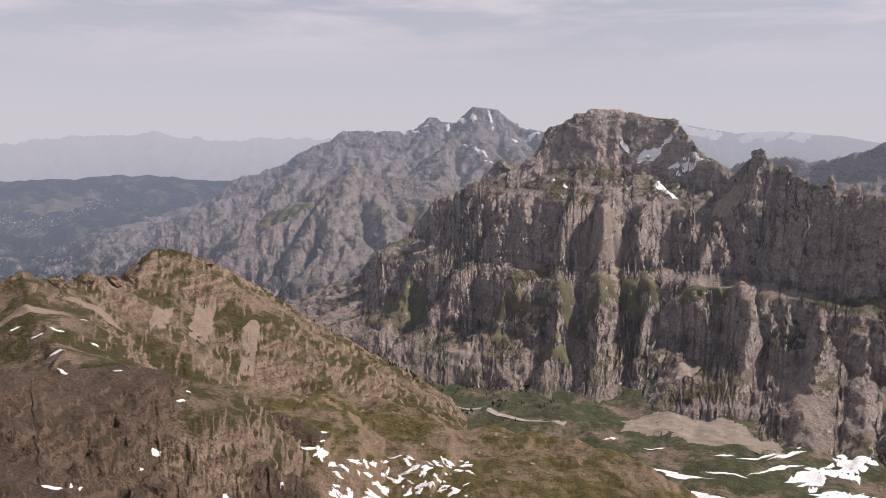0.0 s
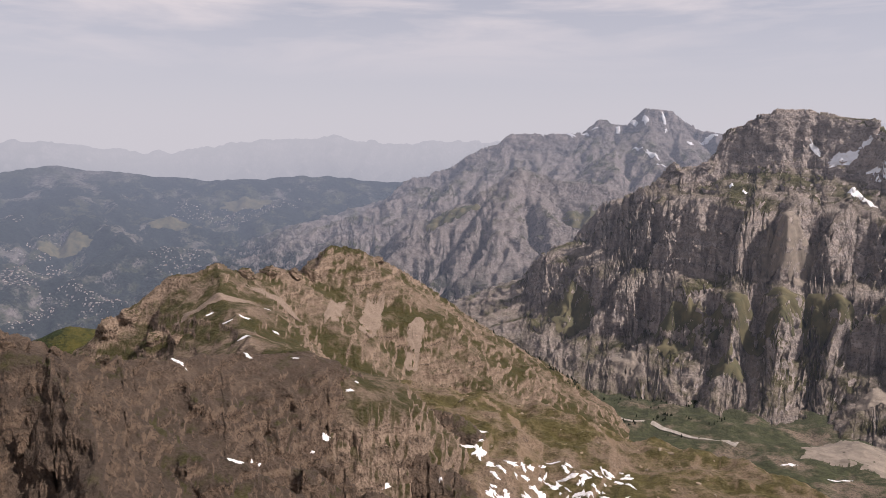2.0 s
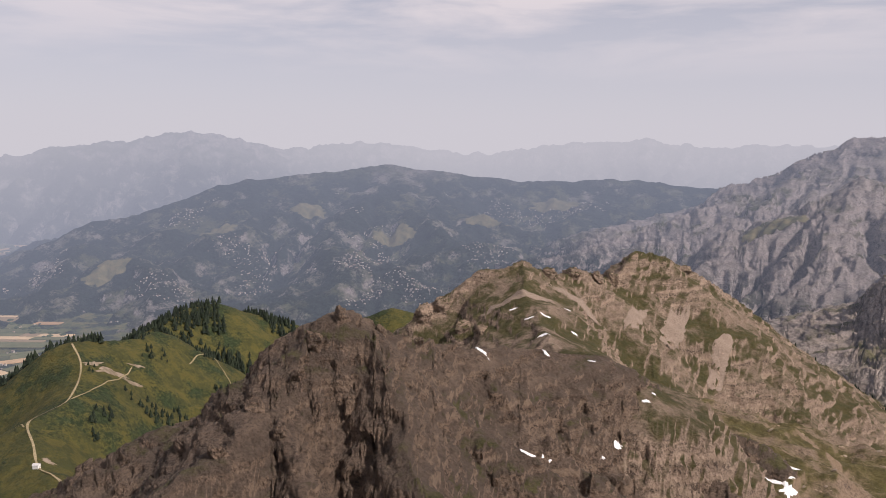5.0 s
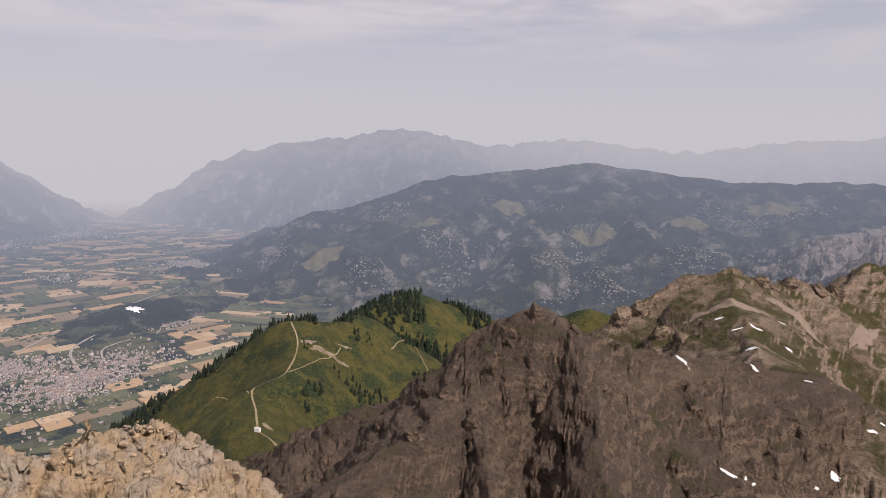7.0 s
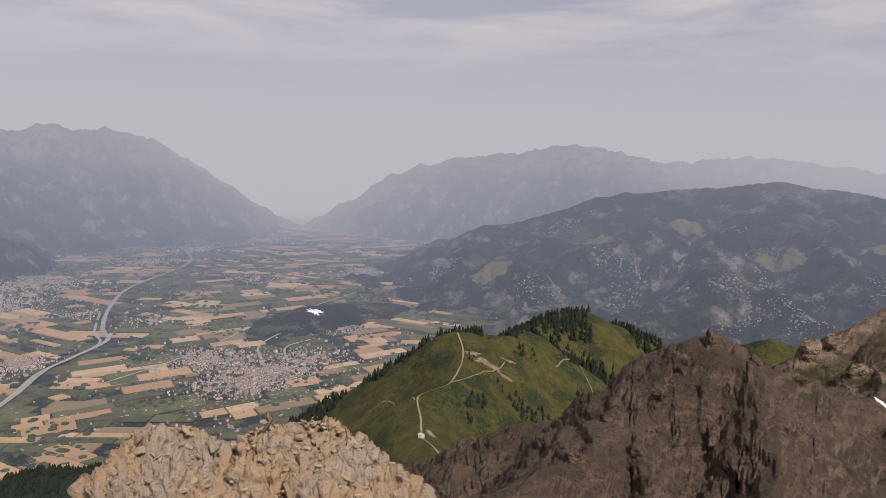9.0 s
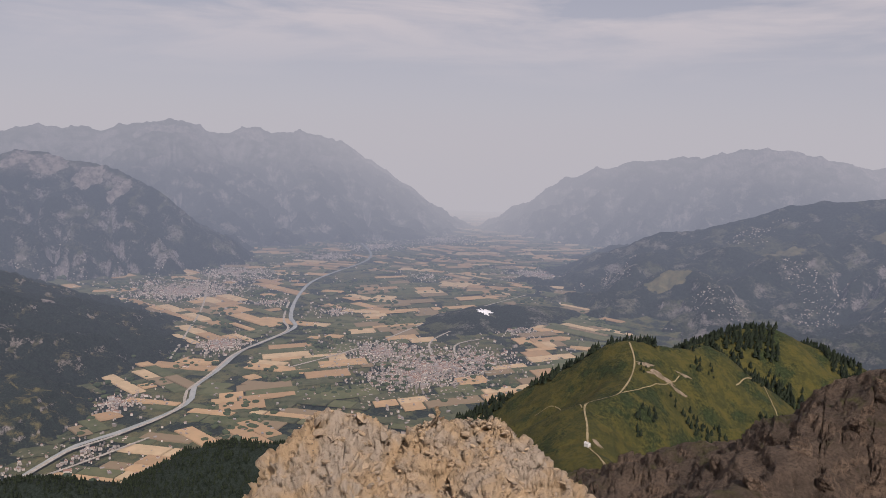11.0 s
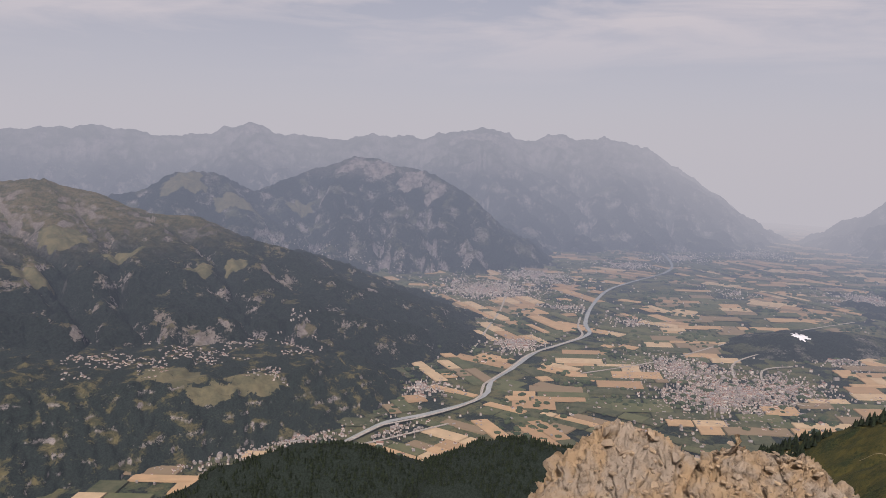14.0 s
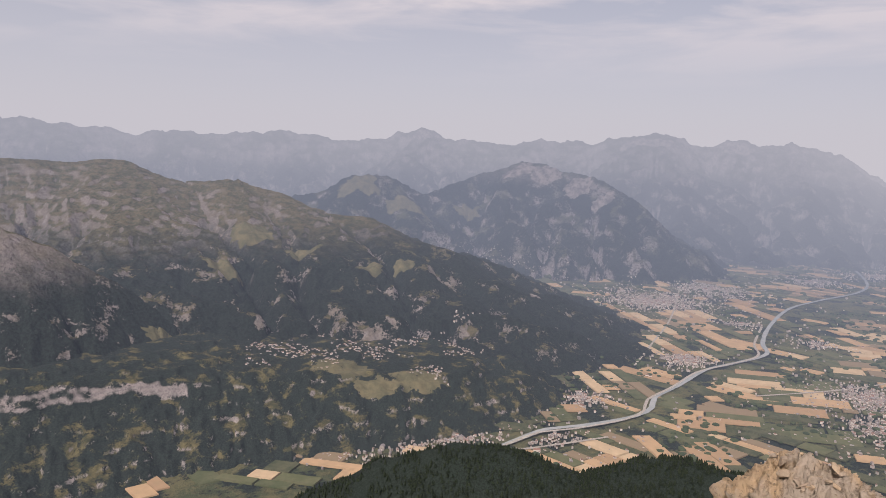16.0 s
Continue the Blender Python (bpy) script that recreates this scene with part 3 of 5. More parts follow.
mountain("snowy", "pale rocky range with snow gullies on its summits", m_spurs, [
    ([(0, 0), (40, 45), (160, 110), (400, 210), (800, 330)], line((19, 2050, -5), (15.2, 2050, -2.4), (11.4, 2050, -1.1), (9.3, 2050, 0.2), (7.4, 2050, 1.2), (5.9, 2050, 1), (3.7, 2060, 1), (2.2, 2070, 1.1), (0.9, 2080, 2.1), (-0.7, 2080, 1.7), (-2.4, 2080, 2.9), (-4.1, 2080, 2.6), (-5.9, 2080, 1.3), (-9, 2080, 1), (-14, 2080, 0))),
    ([(0, 0), (30, 20), (160, 85), (400, 210)], line((16, 1420, -12), (13.3, 1500, -9.7), (9.8, 1620, -4.1), (8.5, 1640, -3.2), (7, 1650, -1.6), (4.6, 1640, -2.4), (-1.6, 1600, -3.4), (-8, 1560, -4))),
], (-16, 36), (1150, 2400), (500, 220), -400, (26, 200), ((4, 30),), (16, 0.35), 12, 141, "mountain range", water=(0.1, 10, 12), blocks=((9, 30),), fine=190)
mountain("distant", "distant pale snow range in the haze", m_far, [
    (FLANK, line((-10, 3900, 0.9), (-17.5, 3900, 1.6), (-21.4, 3900, 0.8), (-25, 3900, 1), (-30.8, 3900, 0.2), (-40, 3900, 0.6))),
], (-44, -4), (3300, 4300), (320, 70), -300, (30, 300), ((26, 200), (12, 60)), seed=151, category="mountain range")
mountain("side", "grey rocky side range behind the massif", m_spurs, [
    ([(0, 0), (40, 45), (160, 110), (400, 210)], line((-18, 1650, -3), (-22, 1600, -1.2), (-24.4, 1560, -0.8), (-26.9, 1540, -1.2), (-30.8, 1520, 0.2), (-40, 1500, 1))),
], (-44, -14), (1150, 1900), (320, 150), -250, (20, 120), ((5, 24),), (16, 0.3), 10, 161, "mountain range", water=(0.12, 8, 10))

# ---------------------------------------------------------------- the summit underfoot
GROUND_SLOPE = 0.62
bs, ds = np.linspace(-180, 180, 181), 0.02 * (150 / 0.02) ** np.linspace(0, 1, 90)
ds[0] = 0
Bs, Ds = np.meshgrid(np.radians(bs), ds, indexing="ij")
Xs, Ys = -Ds * np.sin(Bs), Ds * np.cos(Bs)
m_summit = land("summit_rubble", WARM, (0.15, 0.13, 0.06), (0.33, 0.27, 0.2), 4, (0.95, 0.99), (0.5, 0.6), (0.5, 0.7), 0.0)
summit = new("summit", sheet("summit", Xs, Ys, -1.7 - GROUND_SLOPE * Ds * (0.9 + 0.1 * np.minimum(Ds / 20, 1)) - 0.06 * Ds * np.abs(fbm(Xs / 12, Ys / 12, 4, 200))))
summit.data.materials.append(m_summit)
tagged(summit, "steep stony summit slope falling away all round", "summit", kind="structure")

# ---------------------------------------------------------------- laying things on the land
rng = np.random.default_rng(7)


def part(name, me, material, parent=None, label=""):
    """Links a mesh as one object, under a thing where one is given."""
    ob = new(name, me)
    if material and not me.materials:
        me.materials.append(material)
    if parent:
        ob.parent = parent
    return tagged(ob, label)


def top(keys, b, d):
    """The height of the highest of some mountains."""
    return np.max([ground(k, b, d) for k in keys], axis=0)


def spot(keys, b, e, far=None):
    """The distance at which a line of sight first meets the land."""
    lo = min(math.exp(GROUND[k][1][0]) for k in keys)
    hi = far or max(math.exp(GROUND[k][1][-1]) for k in keys)
    d = np.geomspace(lo, hi, 1500)
    z = top(keys, np.full(d.shape, b), d)
    hit = np.nonzero(z >= d * math.tan(radians(e)))[0]
    return float(d[hit[0]]) if len(hit) else None


def plan(x, y):
    return np.degrees(np.arctan2(-x, y)), np.hypot(x, y)


def blob(keys, b, d, long, wide, heading, lift=0.25, rings=7, spokes=40, seed=1, ragged=0.45):
    """A ragged sheet that follows the land, thick in its middle."""
    a = np.linspace(0, 2 * math.pi, spokes, endpoint=False)
    edge = 1 + ragged * fbm(1.5 * np.cos(a) + seed * 3.1, 1.5 * np.sin(a) - seed * 1.7, 4, seed, 0.6)
    r = np.linspace(0.03, 1, rings)
    A, Rr = np.meshgrid(a, r, indexing="ij")
    u, v = np.cos(A) * Rr * edge[:, None] * long / 2, np.sin(A) * Rr * edge[:, None] * wide / 2
    h = radians(heading)
    c = polar(b, d)
    x, y = c.x + u * math.cos(h) - v * math.sin(h), c.y + u * math.sin(h) + v * math.cos(h)
    bb, dd = plan(x, y)
    z = top(keys, bb, dd) + lift * (1.05 - Rr ** 3) + 0.03
    idx = np.arange(spokes * rings).reshape(spokes, rings)
    nxt = np.roll(idx, -1, 0)
    quads = np.stack([idx[:, :-1], idx[:, 1:], nxt[:, 1:], nxt[:, :-1]], -1).reshape(-1, 4)
    return raw_mesh("sheet", np.stack([x, y, z], -1).reshape(-1, 3), quads)


def ribbon(keys, points, width, lift, name, step=8.0, floor=None):
    """A strip along a line of (bearing, distance) that follows the land."""
    p = [polar(b, d) for b, d in points]
    xs, ys = [], []
    for i in range(len(p) - 1):
        p0, p1, p2, p3 = p[max(i - 1, 0)], p[i], p[i + 1], p[min(i + 2, len(p) - 1)]
        n = max(2, int((p2 - p1).length / step))
        for t in np.linspace(0, 1, n, endpoint=False):
            q = 0.5 * (2 * p1 + (p2 - p0) * t + (2 * p0 - 5 * p1 + 4 * p2 - p3) * t * t + (3 * p1 - p0 - 3 * p2 + p3) * t ** 3)
            xs.append(q.x)
            ys.append(q.y)
    x, y = np.array(xs), np.array(ys)
    tx, ty = np.gradient(x), np.gradient(y)
    ln = np.hypot(tx, ty) + 1e-9
    w = width * (1 + 0.25 * fbm(x / (width * 6), y / (width * 6), 3, 8)) / 2
    side = np.linspace(-1, 1, 4)
    X = x[:, None] - (ty / ln * w)[:, None] * side
    Y = y[:, None] + (tx / ln * w)[:, None] * side
    if floor is None:
        bb, dd = plan(X, Y)
        Z = top(keys, bb, dd) + lift
    else:
        Z = np.full(X.shape, floor + lift)
    return sheet(name, X, Y, Z)


# ---------------------------------------------------------------- snow
n = Nodes("old_snow")
m_snow = n.done(n.mix(n.ramp(n.noise(0.6, 6), 0.35, 0.7), (0.86, 0.86, 0.87), (0.66, 0.63, 0.6)), 0.6, n.bump(n.noise(0.9, 5), 0.3))
# snow for distant slopes, with the haze glow painted over it
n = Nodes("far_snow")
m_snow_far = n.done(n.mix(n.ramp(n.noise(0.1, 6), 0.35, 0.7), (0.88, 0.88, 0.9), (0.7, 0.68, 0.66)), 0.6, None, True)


def snow(keys, b, e, long, wide, heading, seed, material=None, lift=0.25, group="snow patches", d=None, ragged=0.45):
    d = d or spot(keys, b, e)
    if d is None:
        return
    ob = part("snow_patch", blob(keys, b, d, long, wide, heading, lift, seed=seed, ragged=ragged), material or m_snow)
    tagged(ob, "ragged patch of old white snow lying on rock and scree", "snow patch", group)


NEAR = ["brown", "ridge", "plateau"]
for k, (b, e, long, wide, h) in enumerate([
        (29.1, -23.4, 9, 4.5, 10), (28.0, -23.9, 5, 2.5, 40), (20.3, -18.8, 6, 2.2, 30), (19.8, -18.2, 3, 2, 60), (28.4, -14.4, 11, 6, 20), (26.0, -14.2, 6, 3, 0),
        (29.6, -13.2, 8, 3, 25), (28.3, -13.0, 9, 2, 30), (28.2, -15.8, 4, 2, 10), (33.2, -15.9, 7, 2.4, 0), (22.3, -22.3, 5, 2, 60), (23.5, -23.2, 3, 1.4, 50),
        (31.0, -12.6, 8, 2.4, 30), (26.6, -12.4, 6, 2, 20), (8.9, -24.4, 5, 3, 20), (17.5, -26.0, 5, 1.6, 60), (24.6, -16.2, 5, 1.5, 10), (13.0, -25.4, 3, 1.5, 80)]):
    snow(NEAR, b, e, long * 0.5, wide * 0.55, h, 300 + k, ragged=0.8)
for k, (b, e, long, wide, h) in enumerate([(11.2, -22.0, 22, 8, 10), (10.6, -22.9, 24, 9, 60), (9.9, -23.4, 16, 6, 100), (11.8, -22.6, 12, 5, 20)]):
    snow(["plateau"], b, e, long * 0.6, wide * 0.6, h, 330 + k, ragged=0.8)
for k in range(80):
    b, e = rng.uniform(-2.5, 9), rng.uniform(-26.8, -24.0)
    snow(["plateau"], b, e, rng.uniform(0.8, 4.6), rng.uniform(0.5, 2.2), rng.uniform(0, 180), 350 + k, ragged=0.7)
HEAD = ["head"]
for k, (b, e, long, wide, h) in enumerate([
        (-28.5, -22.3, 80, 22, 40), (-30.5, -21.3, 70, 26, 60), (-27.3, -20.3, 40, 9, 45), (-28.5, -19.3, 50, 12, 70), (-30.5, -23.5, 60, 26, 20), (-26.3, -21.6, 36, 5, 30), (-25.6, -22.6, 40, 4, 20)]):
    snow(HEAD, b, e, long * 0.85, wide * 0.8, h, 400 + k, ragged=0.8, lift=0.3)
for k, (b, e, long, wide, h) in enumerate([
        (-24.5, -22.0, 30, 3, 10), (-18.3, -24.0, 40, 7, -30), (-20.5, -25.2, 46, 9, -35), (-16.2, -25.9, 24, 8, -20), (-22.5, -23.4, 26, 4, -20), (-9.2, -23.0, 10, 7, 40), (-13.6, -22.0, 10, 3, 0),
        (-12.2, -26.3, 20, 8, 10), (-24.0, -26.3, 60, 8, -30), (-27.0, -25.2, 70, 12, -20), (-31.0, -26.2, 60, 14, 10), (-22.0, -22.2, 16, 3, 10), (-17.0, -22.4, 16, 2.5, 10)]):
    snow(HEAD, b, e, long * 0.85, wide * 0.8, h, 415 + k, ragged=0.8, lift=0.3)
for k, (b, e, long, wide, h) in enumerate([(-15.5, -0.8, 34, 12, 0), (-18.3, -1.4, 44, 12, -35), (-16.6, -3.1, 26, 20, -20), (-17.2, -3.6, 16, 10, -20), (-13.7, -0.2, 16, 6, -40),
                                           (-16.8, 0.2, 26, 5, -10), (-17.2, -1.9, 6, 6, 0), (-21.0, -4.4, 16, 6, 0), (-9.4, -3.2, 6, 8, 0), (-8.5, -2.7, 5, 7, 0)]):
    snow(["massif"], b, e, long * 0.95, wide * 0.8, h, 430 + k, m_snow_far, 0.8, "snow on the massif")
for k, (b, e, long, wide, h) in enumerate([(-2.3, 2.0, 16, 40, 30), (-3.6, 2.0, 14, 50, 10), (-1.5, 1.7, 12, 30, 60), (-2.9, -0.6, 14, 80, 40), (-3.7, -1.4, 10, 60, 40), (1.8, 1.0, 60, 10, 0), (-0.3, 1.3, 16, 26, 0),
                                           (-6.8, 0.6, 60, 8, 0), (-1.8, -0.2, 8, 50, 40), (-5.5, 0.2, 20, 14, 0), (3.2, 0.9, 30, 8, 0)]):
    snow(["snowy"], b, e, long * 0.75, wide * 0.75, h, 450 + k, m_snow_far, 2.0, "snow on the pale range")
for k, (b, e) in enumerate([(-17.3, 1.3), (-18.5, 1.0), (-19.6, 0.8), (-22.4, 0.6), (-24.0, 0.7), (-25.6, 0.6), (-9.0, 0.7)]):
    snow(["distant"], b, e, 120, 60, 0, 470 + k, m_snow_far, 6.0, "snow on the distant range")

# ---------------------------------------------------------------- river, roads and paths
# water and gravel take the painted haze emission as well
n = Nodes("river_water")
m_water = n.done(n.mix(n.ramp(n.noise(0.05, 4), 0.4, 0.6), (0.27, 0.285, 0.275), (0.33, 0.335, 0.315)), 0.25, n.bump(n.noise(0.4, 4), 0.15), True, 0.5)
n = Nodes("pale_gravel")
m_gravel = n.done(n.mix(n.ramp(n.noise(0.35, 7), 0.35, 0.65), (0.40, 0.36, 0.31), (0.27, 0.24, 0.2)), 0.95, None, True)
n = Nodes("path_earth")
m_path = n.done(n.mix(n.ramp(n.noise(0.8, 6), 0.35, 0.65), (0.3, 0.24, 0.145), (0.2, 0.165, 0.09)), 0.95)


def level(e, z=VALLEY):
    return z / math.tan(radians(e))


COURSE = [(83.0, -5.6), (85.6, -6.6), (85.4, -7.1), (84.4, -8.1), (84.8, -8.8), (87.2, -9.7), (89.0, -10.5), (90.1, -11.8), (90.5, -13.1), (90.2, -13.9), (92.5, -14.9), (94.3, -15.6), (96.0, -16.9),
          (97.7, -18.0), (97.9, -18.8), (99.2, -19.6), (103.1, -20.7), (105.8, -21.2), (108.0, -22.1), (114, -24.5), (122, -26)]
COURSE = [(b, level(e)) for b, e in COURSE]
tagged(part("river", ribbon(None, COURSE, 9, 1.6, "river", 20, VALLEY), m_water), "pale grey-green river winding through the valley fields", "river", kind="structure")
COURSE_XY = np.array([polar(b, d)[:2] for b, d in COURSE])
side_road = [(b + 0.55, d * 0.985) for b, d in COURSE[7:]]
tagged(part("road", ribbon(None, side_road, 5, 1.8, "road", 20, VALLEY), m_gravel), "pale road running beside the river", "road", kind="structure")
for pts in ([(96.5, -9.5), (97, -12), (98.3, -14.2), (99.5, -16)], [(75.5, -14.6), (77.5, -15.2), (76.6, -16.8), (73.6, -17.2)],
            [(101, -21.3), (106, -22.5), (112, -23.6), (118, -24.7)], [(72, -11), (79, -13.2), (84.4, -15.3), (91, -17.0)], [(77.5, -13.9), (79.5, -15.0), (79, -16.5)]):
    tagged(part("road", ribbon(None, [(b, level(e)) for b, e in pts], 4.5, 1.7, "road", 20, VALLEY), m_gravel), "thin pale valley road between fields", "road", kind="structure")
BED = [(2.2, -19.2), (1.9, -19.9), (1.6, -20.8), (1.2, -21.7), (0.9, -22.6)]
tagged(part("stream_bed", ribbon(["head"], [(b, spot(["head"], b, e)) for b, e in BED], 11, 0.5, "stream_bed"), m_gravel), "white gravel stream bed in the side valley", "stream bed", kind="structure")
for pts in ([(1.4, -20.3), (-1.5, -20.4), (-4.5, -20.8), (-7.5, -21.2), (-10.5, -21.4)], [(2.6, -18.6), (0.8, -18.0), (-1.2, -17.6)], [(3.8, -17.6), (6, -16.9), (8, -15.7)]):
    line_ = [(b, spot(["head"], b, e)) for b, e in pts]
    tagged(part("track", ribbon(["head"], [p for p in line_ if p[1]], 5, 0.5, "track"), m_gravel), "pale gravel track along the side valley", "track", kind="structure")
for pts, w in (([(63.9, -14.0), (63.4, -15.6), (64.2, -17.6), (65.2, -18.2), (66.9, -18.9), (66.7, -20.4), (66.5, -21.9), (65.6, -22.6), (64.9, -23.6), (65.2, -24.8), (65.6, -26.0)], 0.9),
               ([(64.2, -17.8), (61.8, -16.9), (60.0, -16.0)], 0.5), ([(67.2, -19.2), (69, -19.4), (71, -20.2)], 0.5), ([(56, -16.2), (54.4, -15.8), (53.4, -17.2), (53.0, -18.0)], 0.6)):
    keys = ["grassy", "wooded"]
    pts = [(b, spot(keys, b, e)) for b, e in pts]
    tagged(part("footpath", ribbon(keys, [p for p in pts if p[1]], w, 0.25, "footpath", 2.0), m_path), "trodden pale footpath on the grassy hill", "path", kind="structure")
n = Nodes("bare_earth")
m_scar = n.done(n.mix(n.ramp(n.noise(0.3, 7), 0.35, 0.65), (0.26, 0.205, 0.15), (0.15, 0.12, 0.08)), 0.95, n.bump(n.noise(0.5, 6), 0.8))
for k, (b, e, long, wide, h) in enumerate([(61.5, -16.2, 30, 7, 100), (62.6, -15.5, 24, 5, 110), (60.0, -17.2, 18, 5, 90), (65.9, -21.6, 9, 5, 30), (59.7, -16.0, 14, 3, 80)]):
    d = spot(["grassy"], b, e)
    if d:
        tagged(part("landslip", blob(["grassy"], b, d, long * 0.55, wide * 0.6, h, 0.3, seed=500 + k, ragged=0.6), m_scar), "bare brown landslip scar in the turf", "landslip", "landslips")

# ---------------------------------------------------------------- the valley's fields, woods and towns
LAND = ["hills", "hillock", "front", "across", "right", "back", "terrace", "forest", "grassy", "wooded", "snowy"]


def dry(b, d, keys=LAND):
    """Where the flat valley floor lies bare of slopes."""
    z = np.full(np.shape(b), -1e5)
    for k in keys:
        bs_, ld, _ = GROUND[k]
        inside = (b > bs_[0]) & (b < bs_[-1]) & (np.log(d) > ld[0]) & (np.log(d) < ld[-1])
        z = np.where(inside, np.maximum(z, ground(k, b, d)), z)
    return z < VALLEY + 1


def off_river(x, y):
    best = np.full(np.shape(x), 1e9)
    for (ax, ay), (bx, by) in zip(COURSE_XY, COURSE_XY[1:]):
        ex, ey = bx - ax, by - ay
        t = np.clip(((x - ax) * ex + (y - ay) * ey) / (ex * ex + ey * ey), 0, 1)
        best = np.minimum(best, np.hypot(x - ax - t * ex, y - ay - t * ey))
    return best


# towns: bearing, distance, radius, houses
TOWNS = [(98.5, 2080, 210, 1300), (94.5, 2350, 170, 700), (81.0, 1260, 120, 620), (83.2, 1420, 105, 480), (78.4, 1330, 110, 560), (75.6, 1390, 90, 300), (95.7, 1500, 66, 340), (114, 985, 80, 420), (106, 1010, 60, 120),
         (71, 2430, 170, 620), (88, 2700, 150, 420), (84, 3000, 200, 420), (79, 3300, 260, 420), (87, 1780, 80, 90), (73, 1650, 80, 170), (103, 1190, 60, 120), (121, 960, 80, 200), (80, 2300, 120, 90), (92, 1900, 80, 110), (101.5, 1750, 90, 330)]
TOWN_XY = np.array([(*polar(b, d)[:2], r) for b, d, r, _ in TOWNS])

skew = 0.12


def lay(axis, lo, hi, lift):
    """Rows of fields in one direction, where the land is cut that way."""
    axis, rows = radians(axis), []
    u = -2500.0
    while u < 4800:
        du = rng.uniform(13, 32) * (1 + abs(u) / 4500)
        v = -3600.0 + rng.uniform(0, 40)
        while v < 3600:
            dv = rng.uniform(16, 85) * (1 + abs(u) / 4500)
            rows.append((u + du / 2 + skew * (v + dv / 2), v + dv / 2, du, dv))
            v += dv
        u += du
    f = np.array(rows)
    x, y = -f[:, 0] * math.sin(axis) + f[:, 1] * math.cos(axis), f[:, 0] * math.cos(axis) + f[:, 1] * math.sin(axis)
    b, d = plan(x, y)
    near_town = np.min(np.hypot(x[:, None] - TOWN_XY[:, 0], y[:, None] - TOWN_XY[:, 1]) / TOWN_XY[:, 2], axis=1)
    cut = fbm(x / 520, y / 520, 3, 78)
    ok = (b > 64) & (b < 140) & (d > 820) & (d < 4700) & (cut > lo) & (cut <= hi)
    ok &= dry(b, d) & (off_river(x, y) > 22) & (near_town > 0.75) & (fbm(x / 330, y / 330, 3, 77) > -0.42) & (rng.uniform(size=len(x)) < 0.82)
    return [(x[i], y[i], d[i], f[i, 2], f[i, 3], axis, lift) for i in np.nonzero(ok)[0]]


plots = lay(62, -0.12, 0.18, 0.0) + lay(96, 0.18, 9, 0.3) + lay(30, -9, -0.12, 0.6)


def slab(du, dv, axis, thick=0.5):
    """A field: a thin slab with sloping margins, along the valley's axis."""
    a, b = du / 2 * 0.94, dv / 2 * 0.95
    base = [(-a, -b), (a, -b), (a, b), (-a, b)]
    pts = []
    for s, z in ((1.0, -1.5), (0.985, thick)):
        for p, q in base:
            p, q = p * s + skew * q * s, q * s
            pts.append((-p * math.sin(axis) + q * math.cos(axis), p * math.cos(axis) + q * math.sin(axis), z))
    quads = [(4, 7, 6, 5), (0, 4, 5, 1), (1, 5, 6, 2), (2, 6, 7, 3), (3, 7, 4, 0)]
    return np.array(pts), np.array(quads)


def field_material(name, single):
    n = Nodes(name)
    r = n.add("ShaderNodeObjectInfo").outputs["Random"] if single else n.island
    ramp = n.add("ShaderNodeValToRGB", Fac=r)
    ramp.color_ramp.interpolation = "CONSTANT"
    tones = [(0.0, (0.45, 0.295, 0.165)), (0.17, (0.06, 0.075, 0.033)), (0.34, (0.36, 0.23, 0.13)), (0.46, (0.085, 0.095, 0.043)), (0.6, (0.5, 0.365, 0.225)), (0.7, (0.045, 0.056, 0.028)), (0.86, (0.22, 0.16, 0.1))]
    for k, (at, tone) in enumerate(tones):
        e = ramp.color_ramp.elements[k] if k < 2 else ramp.color_ramp.elements.new(at)
        e.position, e.color = at, (*tone, 1)
    c = n.mix(n.ramp(n.noise(0.05, 6, 0.65), 0.3, 0.7, 0, 0.35), ramp.outputs[0], (0.2, 0.17, 0.1))
    # crop colour, then haze painted on by distance
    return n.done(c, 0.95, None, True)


m_field, m_fields = field_material("field_crop", True), field_material("fields_crop", False)
plots.sort(key=lambda p: abs(p[2] - 1650))
shapes = {}
late = []          # pieces that are linked at the end of the file
for x, y, d, du, dv, axis, lift in plots[:290]:
    key = (round(du / 8), round(dv / 12), axis)
    if key not in shapes:
        shapes[key] = raw_mesh("field", *slab(key[0] * 8, key[1] * 12, axis), smooth=False)
    late.append(("field", shapes[key], m_field, valley, (x, y, VALLEY + lift)))
co, qd = [], []
for x, y, d, du, dv, axis, lift in plots[290:]:
    p, q = slab(du, dv, axis)
    qd.append(q + 8 * len(co))
    co.append(p + np.array([x, y, VALLEY + lift]))
tagged(part("fields", raw_mesh("fields", np.concatenate(co), np.concatenate(qd), False), m_fields), "patchwork of tan and green farm fields", "fields", kind="stuff")

# walls and roofs fade into painted, emitted haze with distance
n = Nodes("house_walls")
m_walls = n.done(n.mix(n.island, (0.58, 0.52, 0.45), (0.17, 0.14, 0.12)), 0.9, None, True)
n = Nodes("house_roofs")
m_roofs = n.done(n.mix(n.ramp(n.island, 0.35, 0.75), (0.21, 0.125, 0.095), (0.26, 0.24, 0.23)), 0.85, None, True)


